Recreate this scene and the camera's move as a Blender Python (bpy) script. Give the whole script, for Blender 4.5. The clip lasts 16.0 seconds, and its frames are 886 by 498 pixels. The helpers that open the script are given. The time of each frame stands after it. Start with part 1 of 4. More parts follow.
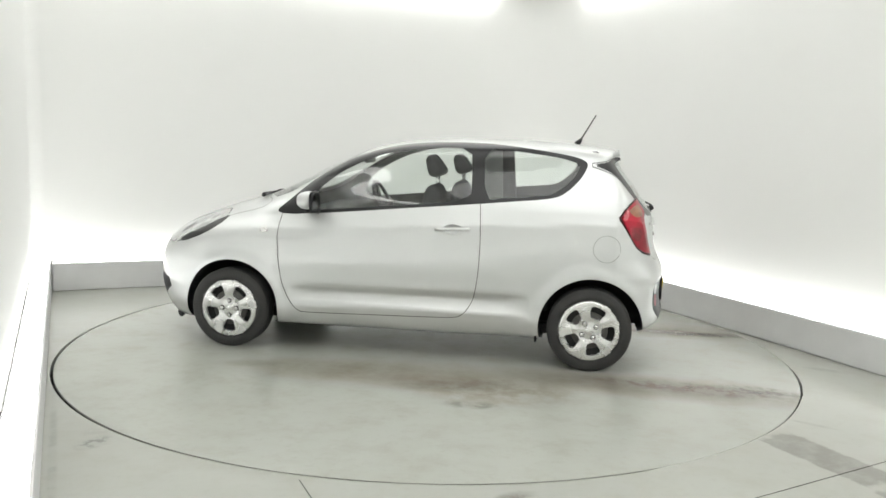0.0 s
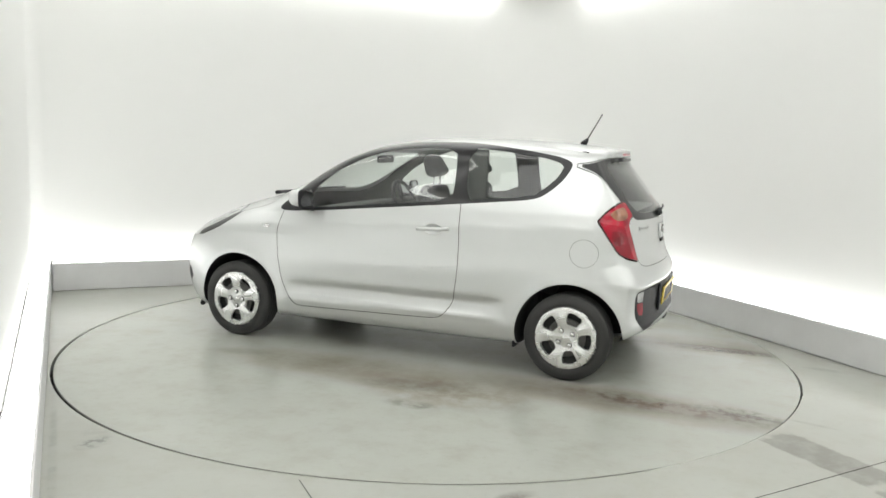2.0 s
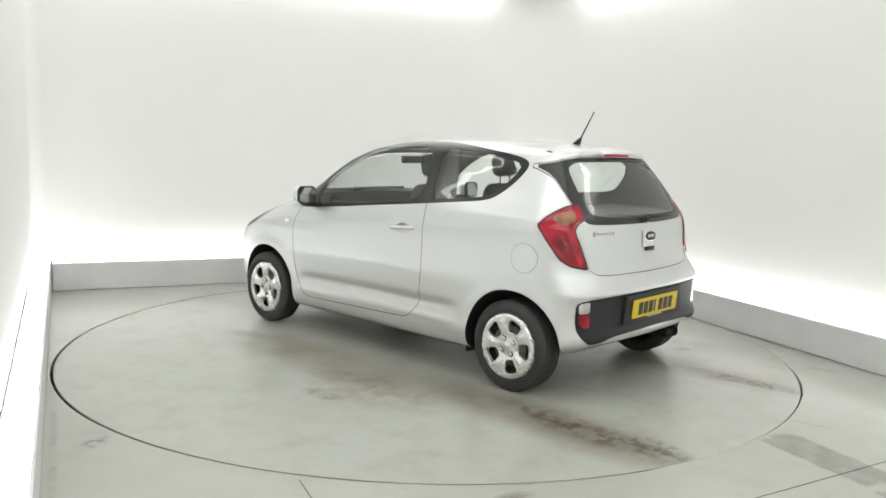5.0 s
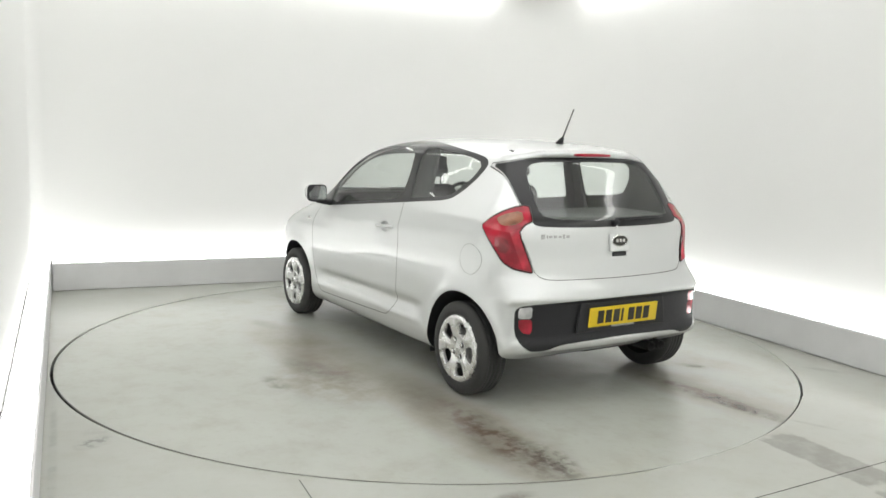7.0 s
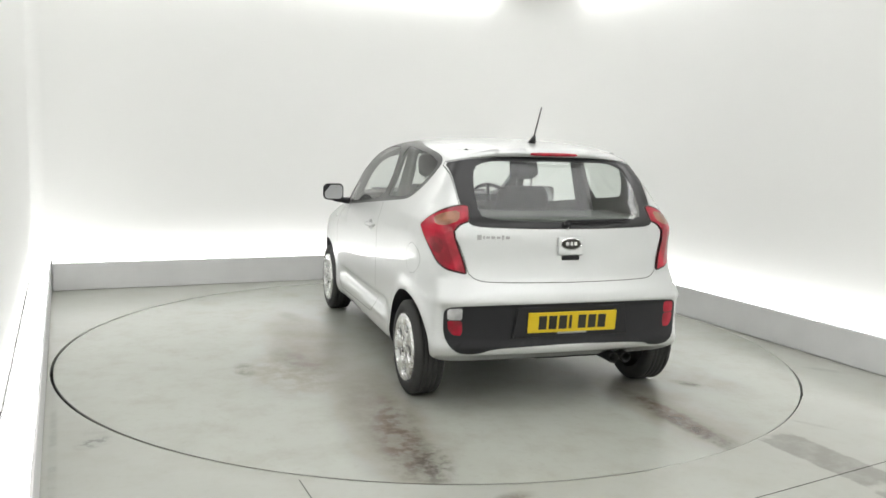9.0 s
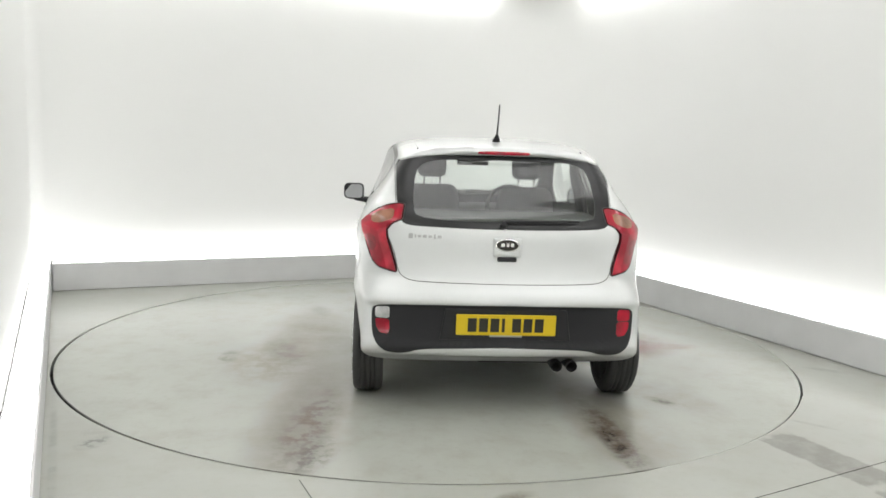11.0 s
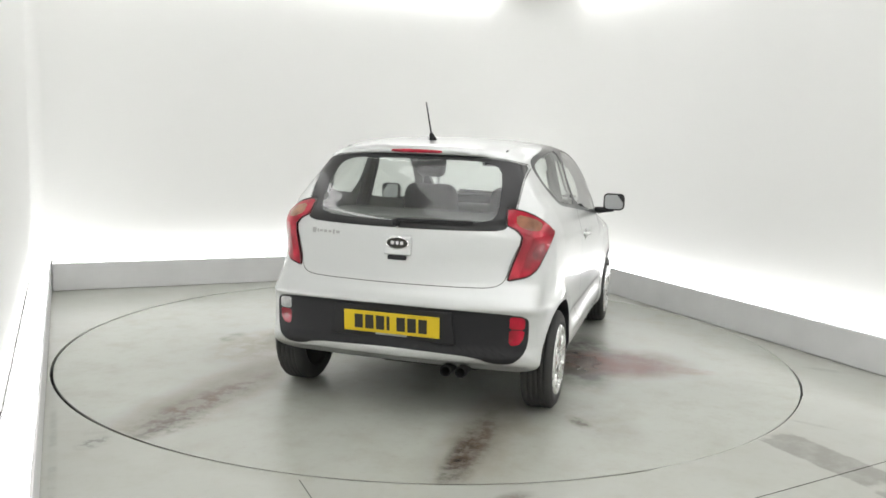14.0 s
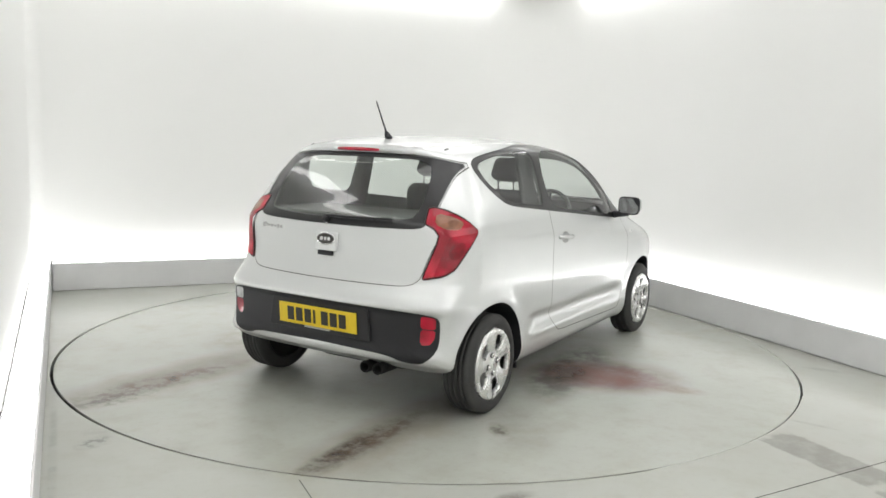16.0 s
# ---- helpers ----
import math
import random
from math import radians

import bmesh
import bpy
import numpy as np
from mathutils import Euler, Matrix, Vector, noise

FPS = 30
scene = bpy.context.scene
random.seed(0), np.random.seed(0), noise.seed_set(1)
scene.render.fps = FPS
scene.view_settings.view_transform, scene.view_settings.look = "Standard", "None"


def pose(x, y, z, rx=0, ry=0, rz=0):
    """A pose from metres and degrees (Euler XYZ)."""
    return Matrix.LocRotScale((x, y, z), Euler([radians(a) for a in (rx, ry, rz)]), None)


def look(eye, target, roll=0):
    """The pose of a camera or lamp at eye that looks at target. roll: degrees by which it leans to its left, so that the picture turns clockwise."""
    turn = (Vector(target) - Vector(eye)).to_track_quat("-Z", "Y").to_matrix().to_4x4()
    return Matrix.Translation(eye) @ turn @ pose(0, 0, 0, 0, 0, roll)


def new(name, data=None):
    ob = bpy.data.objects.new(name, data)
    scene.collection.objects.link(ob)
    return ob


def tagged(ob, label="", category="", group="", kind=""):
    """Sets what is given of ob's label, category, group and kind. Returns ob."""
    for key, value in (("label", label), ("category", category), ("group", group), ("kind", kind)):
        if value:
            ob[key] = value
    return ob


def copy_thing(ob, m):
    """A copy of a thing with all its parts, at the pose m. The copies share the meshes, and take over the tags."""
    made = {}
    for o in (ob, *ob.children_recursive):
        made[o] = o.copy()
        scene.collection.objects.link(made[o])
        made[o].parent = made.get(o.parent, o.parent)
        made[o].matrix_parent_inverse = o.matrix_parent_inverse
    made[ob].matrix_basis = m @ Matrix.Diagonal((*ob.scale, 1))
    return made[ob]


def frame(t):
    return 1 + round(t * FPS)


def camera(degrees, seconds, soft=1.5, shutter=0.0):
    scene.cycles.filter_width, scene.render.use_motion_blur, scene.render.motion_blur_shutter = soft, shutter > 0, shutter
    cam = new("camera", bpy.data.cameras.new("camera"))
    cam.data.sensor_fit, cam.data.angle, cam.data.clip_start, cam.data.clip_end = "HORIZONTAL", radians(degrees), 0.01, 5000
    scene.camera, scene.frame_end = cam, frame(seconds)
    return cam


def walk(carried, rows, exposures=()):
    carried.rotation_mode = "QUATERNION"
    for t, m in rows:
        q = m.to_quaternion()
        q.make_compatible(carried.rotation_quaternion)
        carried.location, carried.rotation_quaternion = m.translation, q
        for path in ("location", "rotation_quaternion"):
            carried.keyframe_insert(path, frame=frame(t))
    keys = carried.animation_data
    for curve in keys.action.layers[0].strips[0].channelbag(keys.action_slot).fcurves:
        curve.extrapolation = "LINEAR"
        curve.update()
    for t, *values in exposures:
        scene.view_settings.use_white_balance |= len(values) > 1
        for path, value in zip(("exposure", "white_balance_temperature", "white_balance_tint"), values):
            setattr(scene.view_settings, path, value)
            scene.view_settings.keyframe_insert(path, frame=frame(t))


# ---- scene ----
# ---------------------------------------------------------------- camera
EYE = (0.0, -5.7192, 1.434)
AHEAD = (0.01233, 0.99111, -0.13247)
cam = camera(56.655, 16.0, soft=1.6)
_stand = look(EYE, [e + a for e, a in zip(EYE, AHEAD)], roll=1.81)
walk(cam, [(0.0, _stand), (16.0, _stand)], exposures=((0.0, 0.0, 6500, 9.5), (7.0, 0.0, 6470, 10.8), (16.0, 0.0, 6440, 12.0)))

# ---------------------------------------------------------------- light
world = bpy.data.worlds.new("studio_world")
scene.world = world
world.use_nodes = True
world.node_tree.nodes["Background"].inputs[0].default_value = (0.9, 0.95, 1.0, 1)
world.node_tree.nodes["Background"].inputs[1].default_value = 0.05
scene.view_settings.exposure = 0.0
LOW_GLOW = 6.6       # strip along the top of the plinths
HIGH_GLOW = 4.2      # strip along the top of the walls
FILL_GLOW = 1.6     # unseen panels added under the ceiling as fill


# ---------------------------------------------------------------- materials
def nodes_of(name):
    m = bpy.data.materials.new(name)
    m.use_nodes = True
    return m, m.node_tree.nodes, m.node_tree.links, m.node_tree.nodes["Principled BSDF"]


def plain(name, col, rough=0.5, metal=0.0, coat=0.0, var=0.06, scale=14.0, bump=0.0, bscale=120.0, spec=0.5):
    """A surface with slight mottling of its colour and gloss, and fine relief."""
    m, n, l, b = nodes_of(name)
    b.inputs["Metallic"].default_value = metal
    b.inputs["Coat Weight"].default_value = coat
    b.inputs["Specular IOR Level"].default_value = spec
    tc = n.new("ShaderNodeTexCoord")
    nz = n.new("ShaderNodeTexNoise")
    nz.inputs["Scale"].default_value, nz.inputs["Detail"].default_value = scale, 5
    l.new(tc.outputs["Object"], nz.inputs["Vector"])
    mx = n.new("ShaderNodeMix")
    mx.data_type = "RGBA"
    mx.inputs[6].default_value = (*[c * (1 - var) for c in col], 1)
    mx.inputs[7].default_value = (*[min(1, c * (1 + var)) for c in col], 1)
    l.new(nz.outputs["Fac"], mx.inputs[0])
    l.new(mx.outputs[2], b.inputs["Base Color"])
    mr = n.new("ShaderNodeMapRange")
    mr.inputs[3].default_value, mr.inputs[4].default_value = max(0.0, rough - 0.05), min(1, rough + 0.05)
    l.new(nz.outputs["Fac"], mr.inputs[0])
    l.new(mr.outputs[0], b.inputs["Roughness"])
    if bump:
        nb = n.new("ShaderNodeTexNoise")
        nb.inputs["Scale"].default_value, nb.inputs["Detail"].default_value = bscale, 3
        l.new(tc.outputs["Object"], nb.inputs["Vector"])
        bp = n.new("ShaderNodeBump")
        bp.inputs["Strength"].default_value, bp.inputs["Distance"].default_value = bump, 0.002
        l.new(nb.outputs["Fac"], bp.inputs["Height"])
        l.new(bp.outputs[0], b.inputs["Normal"])
    return m


def glow(name, col, strength):
    m, n, l, b = nodes_of(name)
    b.inputs["Base Color"].default_value = (0.8, 0.8, 0.8, 1)
    b.inputs["Emission Color"].default_value = (*col, 1)
    b.inputs["Emission Strength"].default_value = strength
    return m


class StainShade:
    """Builds up a floor material: painted screed with stains and painted-in shade of given places and sizes in the
    object's own plane.
    """

    def __init__(self, name, col, rough=0.3):
        self.m, self.n, self.l, self.b = nodes_of(name)
        n, l = self.n, self.l
        self.b.inputs["Specular IOR Level"].default_value = 0.7
        self.tc = n.new("ShaderNodeTexCoord").outputs["Object"]
        self.rough = rough
        self.big = self.noise(0.6, 2)
        self.mid = self.noise(1.7, 2)
        self.col = self.mix(self.big, [c * 0.90 for c in col], [min(1, c * 1.10) for c in col])
        self.col = self.mix(self.math("MULTIPLY", self.mid, 0.35), self.col, [col[0] * 0.86, col[1] * 0.82, col[2] * 0.74])
        scuff = self.ramp(self.noise(19.0, 4, 0.7), 0.50, 0.80)
        self.col = self.mix(self.math("MULTIPLY", scuff, 0.30), self.col, [col[0] * 0.75, col[1] * 0.72, col[2] * 0.66])
        grime = self.ramp(self.noise(4.5, 5, 0.6), 0.40, 0.85)
        self.col = self.mix(self.math("MULTIPLY", grime, 0.45), self.col, [col[0] * 0.72, col[1] * 0.68, col[2] * 0.58])

    def noise(self, scale, detail, rough=0.55, vec=None):
        nz = self.n.new("ShaderNodeTexNoise")
        nz.inputs["Scale"].default_value, nz.inputs["Detail"].default_value, nz.inputs["Roughness"].default_value = scale, detail, rough
        self.l.new(vec or self.tc, nz.inputs["Vector"])
        return nz.outputs["Fac"]

    def put(self, sock, v):
        if isinstance(v, (int, float)):
            sock.default_value = v
        elif isinstance(v, (list, tuple)):
            sock.default_value = (*v, 1) if len(v) == 3 and sock.type == "RGBA" else v
        else:
            self.l.new(v, sock)

    def math(self, op, a, b=0.0):
        q = self.n.new("ShaderNodeMath")
        q.operation = op
        self.put(q.inputs[0], a), self.put(q.inputs[1], b)
        return q.outputs[0]

    def ramp(self, v, lo, hi):
        q = self.n.new("ShaderNodeMapRange")
        q.interpolation_type = "SMOOTHSTEP"
        self.put(q.inputs[0], v)
        q.inputs[1].default_value, q.inputs[2].default_value = lo, hi
        return q.outputs[0]

    def mix(self, f, a, b):
        q = self.n.new("ShaderNodeMix")
        q.data_type = "RGBA"
        self.put(q.inputs[0], f), self.put(q.inputs[6], a), self.put(q.inputs[7], b)
        return q.outputs[2]

    def spot(self, x, y, ang, lx, ly, col, strength=0.7, rag=0.5, scale=6.0, lo=0.42, hi=0.62, square=False):
        """An uneven patch, lx by ly metres, turned by ang degrees, its rim broken up by noise."""
        mp = self.n.new("ShaderNodeMapping")
        mp.vector_type = "TEXTURE"
        mp.inputs["Location"].default_value = (x, y, 0)
        mp.inputs["Rotation"].default_value = (0, 0, radians(ang))
        mp.inputs["Scale"].default_value = (lx / 2, ly / 2, 1)
        self.l.new(self.tc, mp.inputs["Vector"])
        ln = self.n.new("ShaderNodeVectorMath")
        ln.operation = "LENGTH"
        sp = self.n.new("ShaderNodeSeparateXYZ")
        self.l.new(mp.outputs[0], sp.inputs[0])
        cb = self.n.new("ShaderNodeCombineXYZ")
        self.l.new(sp.outputs[0], cb.inputs[0]), self.l.new(sp.outputs[1], cb.inputs[1])
        self.l.new(cb.outputs[0], ln.inputs[0])
        far = ln.outputs["Value"]
        if square:
            far = self.math("MAXIMUM", self.math("ABSOLUTE", sp.outputs[0]), self.math("ABSOLUTE", sp.outputs[1]))
            far = self.math("ADD", far, self.math("MULTIPLY", self.math("SUBTRACT", self.noise(11.0, 5), 0.5), 0.5))
        fall = self.math("SUBTRACT", 1.0, self.ramp(far, 0.86 if square else 0.25, 1.04 if square else 1.1))
        nz = self.ramp(self.noise(scale, 6, 0.65), lo, hi)
        f = self.math("MULTIPLY", fall, self.math("ADD", self.math("MULTIPLY", nz, rag), 1 - rag))
        f = self.math("MULTIPLY", f, strength)
        self.col = self.mix(f, self.col, col)

    def done(self):
        self.l.new(self.col, self.b.inputs["Base Color"])
        r = self.rough
        self.put(self.b.inputs["Roughness"], r)
        return self.m


GREY = (0.430, 0.445, 0.410)
BROWN, DARK, RED = (0.095, 0.064, 0.042), (0.085, 0.078, 0.068), (0.19, 0.085, 0.075)
_f = StainShade("painted_concrete_floor", GREY, 0.28)
# (2.42, -1.0) and the last two: narrow darker bands along the plinth feet
for _a in ((2.36, -0.7, 90, 2.8, 0.24, (0.12, 0.10, 0.08), 0.34, 0.6, 4.0, 0.3, 0.7), (2.05, -1.15, 70, 0.7, 0.2, DARK, 0.22, 0.8, 6.0), (0.89, -2.62, 91, 0.66, 0.25, (0.115, 0.10, 0.08), 0.62, 0.35, 9.0, 0.3, 0.6, True), (0.93, -3.3, 95, 0.7, 0.3, (0.115, 0.10, 0.08), 0.5, 0.35, 9.0, 0.3, 0.6, True), (-2.25, -1.26, 45, 0.22, 0.15, DARK, 0.75, 0.8, 22.0), (-2.2, -1.1, 30, 0.3, 0.2, DARK, 0.2, 0.8, 12.0),
           (-0.70, -2.46, 0, 0.22, 0.10, BROWN, 0.8, 0.6), (2.2, -1.5, -50, 0.35, 0.10, DARK, 0.35, 0.7), (1.22, -2.25, -60, 0.3, 0.05, DARK, 0.4, 0.6), (2.42, -1.0, 90, 1.8, 0.08, DARK, 0.45, 0.6),
           (-2.42, -1.5, 90, 3.0, 0.05, DARK, 0.3, 0.7), (0.9, 2.62, 0, 3.0, 0.07, DARK, 0.25, 0.6)):
    _f.spot(*_a)
floor_mat = _f.done()
_s = StainShade("painted_turntable", GREY, 0.27)
TAN, RUST = (0.20, 0.155, 0.105), (0.13, 0.058, 0.050)
for _a in ((-1.45, 0.70, 0, 2.3, 0.62, TAN, 0.55, 0.6, 3.5, 0.3, 0.7), (-1.75, -0.90, 4, 1.5, 0.60, TAN, 0.42, 0.6, 3.5, 0.3, 0.7), (-0.55, 1.02, 0, 1.25, 0.75, TAN, 0.62, 0.7, 5.0, 0.36, 0.62), (0.30, 0.85, 0, 1.6, 0.55, TAN, 0.50, 0.7, 4.0, 0.3, 0.7),
           (0.02, -1.38, -75, 0.95, 0.85, RUST, 0.85, 0.45, 5.5, 0.32, 0.62), (0.10, -1.08, 8, 1.5, 0.50, (0.055, 0.045, 0.040), 0.85, 0.55, 6.0, 0.32, 0.62), (-1.30, -1.24, 40, 0.24, 0.12, DARK, 0.75, 0.7, 14.0),
           (-1.75, 0.70, -6, 1.40, 0.30, BROWN, 0.85, 0.8, 9.0), (-2.12, 0.66, -10, 0.60, 0.26, (0.055, 0.042, 0.034), 0.8, 0.75, 14.0), (-1.85, -0.81, 3, 1.25, 0.22, BROWN, 0.85, 0.7, 8.0), (-2.0, -0.80, 3, 0.80, 0.16, (0.045, 0.035, 0.03), 0.95, 0.7, 14.0),
           (-1.5, 0.74, -6, 2.5, 0.50, BROWN, 0.58, 0.5, 4.0, 0.15, 0.9), (-1.6, -0.80, 0, 2.1, 0.46, BROWN, 0.45, 0.5, 4.0, 0.15, 0.9),
           # DARK at (-0.30, -1.10): stain together with floor shade painted along the sill
           (-0.10, -1.27, -70, 1.05, 0.75, RED, 0.95, 0.5, 4.0, 0.28, 0.7), (-0.30, -1.10, 15, 1.1, 0.50, DARK, 0.75, 0.6, 6.0, 0.3, 0.62), (-0.05, -1.75, -80, 0.45, 0.22, RED, 0.5, 0.6, 6.0), (-1.31, -1.24, 60, 0.16, 0.06, DARK, 0.6, 0.6, 16.0),
           # wide BROWN at (0, 0) tints in the shade under the car
           (-0.46, 1.33, 0, 0.40, 0.16, DARK, 0.5, 0.75, 10.0), (-0.20, 0.90, 5, 1.1, 0.22, RED, 0.22, 0.6, 5.0, 0.15, 0.9), (1.0, 0.85, 10, 0.5, 0.2, DARK, 0.3, 0.6, 7.0, 0.2, 0.8), (0.0, 0.0, 0, 2.6, 1.4, BROWN, 0.22, 0.5, 3.0, 0.1, 0.9), (0.1, 0.85, 3, 2.4, 0.75, (0.15, 0.115, 0.075), 0.5, 0.6, 2.6, 0.2, 0.8), (-0.3, 1.0, 15, 0.9, 0.3, (0.12, 0.095, 0.065), 0.6, 0.7, 6.0, 0.3, 0.7), (-1.2, -1.3, 30, 0.9, 0.5, (0.16, 0.13, 0.10), 0.4, 0.7, 4.0, 0.3, 0.7)):
    _s.spot(*_a)
table_mat = _s.done()

wall_paint = plain("white_wall_paint", (0.80, 0.803, 0.788), 0.75, var=0.015, scale=1.3, bump=0.12, bscale=60)
plinth_paint = plain("scuffed_plinth_paint", (0.66, 0.66, 0.66), 0.5, var=0.09, scale=5.0, bump=0.1, bscale=50)
ceiling_paint = plain("white_ceiling_paint", (0.78, 0.78, 0.76), 0.8, var=0.02, scale=1.5)
gap_black = plain("dark_gap", (0.025, 0.025, 0.023), 0.9)
joint_grey = plain("dirty_joint_filler", (0.085, 0.082, 0.075), 0.8, var=0.6, scale=5.0)
low_light = glow("low_strip_light", (1.0, 1.0, 0.98), LOW_GLOW)
high_light = glow("high_strip_light", (1.0, 1.0, 0.97), HIGH_GLOW)
fill_light = glow("added_ceiling_fill", (1.0, 1.0, 0.98), FILL_GLOW)


# ---------------------------------------------------------------- mesh helpers
def obj(name, bm, mat, smooth=False):
    me = bpy.data.meshes.new(name)
    bm.normal_update()
    bm.to_mesh(me)
    bm.free()
    me.materials.append(mat)
    if smooth:
        me.polygons.foreach_set("use_smooth", [True] * len(me.polygons))
    return new(name, me)


def part(name, bm, mat, parent, label="", smooth=True, m=None):
    ob = obj(name, bm, mat, smooth)
    ob.parent = parent
    if m is not None:
        ob.matrix_basis = m
    if label:
        tagged(ob, label)
    return ob


def add_box(bm, x0, x1, y0, y1, z0, z1, bevel=0.0, seg=2):
    r = bmesh.ops.create_cube(bm, size=1, matrix=Matrix.Translation(((x0 + x1) / 2, (y0 + y1) / 2, (z0 + z1) / 2)) @ Matrix.Diagonal((x1 - x0, y1 - y0, z1 - z0, 1)))
    if bevel:
        es = list({e for v in r["verts"] for e in v.link_edges})
        bmesh.ops.bevel(bm, geom=es, offset=bevel, segments=seg, profile=0.5, affect="EDGES")
    return bm


def box(*a, **k):
    return add_box(bmesh.new(), *a, **k)


def add_lathe(bm, prof, seg=48, axis="z", closed=False):
    """Turns a profile of (radius, height) round an axis."""
    rings = []
    for r, h in prof:
        ring = []
        for i in range(seg):
            a = 2 * math.pi * i / seg
            p = (r * math.cos(a), r * math.sin(a), h)
            if axis == "y":
                p = (p[0], p[2], p[1])
            ring.append(bm.verts.new(p))
        rings.append(ring)
    pairs = list(zip(rings, rings[1:])) + ([(rings[-1], rings[0])] if closed else [])
    for a, b in pairs:
        for i in range(seg):
            j = (i + 1) % seg
            f = (a[i], a[j], b[j], b[i])
            bm.faces.new(f if axis == "z" else f[::-1])
    if not closed:
        for ring, flip in ((rings[0], True), (rings[-1], False)):
            c = ring if not flip else ring[::-1]
            bm.faces.new(c if axis == "z" else c[::-1])
    return bm


def lathe(*a, **k):
    return add_lathe(bmesh.new(), *a, **k)


def add_tube(bm, pts, r0, r1=None, seg=10):
    """A round bar along a line of points, from radius r0 to r1."""
    r1 = r0 if r1 is None else r1
    pts = [Vector(p) for p in pts]
    rings = []
    for i, p in enumerate(pts):
        d = (pts[min(i + 1, len(pts) - 1)] - pts[max(i - 1, 0)]).normalized()
        a = d.orthogonal().normalized() if i == 0 else (last - d * last.dot(d)).normalized()
        last = a
        b = d.cross(a)
        r = r0 + (r1 - r0) * i / (len(pts) - 1)
        rings.append([bm.verts.new(p + r * (math.cos(t) * a + math.sin(t) * b)) for t in [2 * math.pi * k / seg for k in range(seg)]])
    for a, b in zip(rings, rings[1:]):
        for i in range(seg):
            bm.faces.new((a[i], a[(i + 1) % seg], b[(i + 1) % seg], b[i]))
    bm.faces.new(rings[0][::-1]), bm.faces.new(rings[-1])
    return bm


def curve(pts):
    """A smooth monotone curve through (a, b) points, for numpy arrays."""
    xs = np.array([p[0] for p in pts], float)
    ys = np.array([p[1] for p in pts], float)
    o = np.argsort(xs)
    xs, ys = xs[o], ys[o]
    h = np.diff(xs)
    d = np.diff(ys) / h
    m = np.zeros(len(xs))
    m[0], m[-1] = d[0], d[-1]
    for i in range(1, len(xs) - 1):
        if d[i - 1] * d[i] > 0:
            w1, w2 = 2 * h[i] + h[i - 1], h[i] + 2 * h[i - 1]
            m[i] = (w1 + w2) / (w1 / d[i - 1] + w2 / d[i])

    def f(x):
        x = np.clip(np.asarray(x, float), xs[0], xs[-1])
        i = np.clip(np.searchsorted(xs, x) - 1, 0, len(xs) - 2)
        t = (x - xs[i]) / h[i]
        return ((2 * t ** 3 - 3 * t ** 2 + 1) * ys[i] + (t ** 3 - 2 * t ** 2 + t) * h[i] * m[i] + (-2 * t ** 3 + 3 * t ** 2) * ys[i + 1] + (t ** 3 - t ** 2) * h[i] * m[i + 1])
    return f


# ---------------------------------------------------------------- the studio
# Room axes: u across, v towards the back wall; the room is turned by TURN about the turntable's centre.
TURN = 24.2
ROOM = pose(0, 0, 0, 0, 0, TURN)
HALF, BACK, FRONT, DEEP, HIGH = 2.45, 2.66, -6.4, 0.16, 2.99
PLINTH = 0.243
TABLE_R = 2.429


def room(ob, label, kind="structure"):
    ob.matrix_basis = ROOM
    return tagged(ob, label, kind=kind)


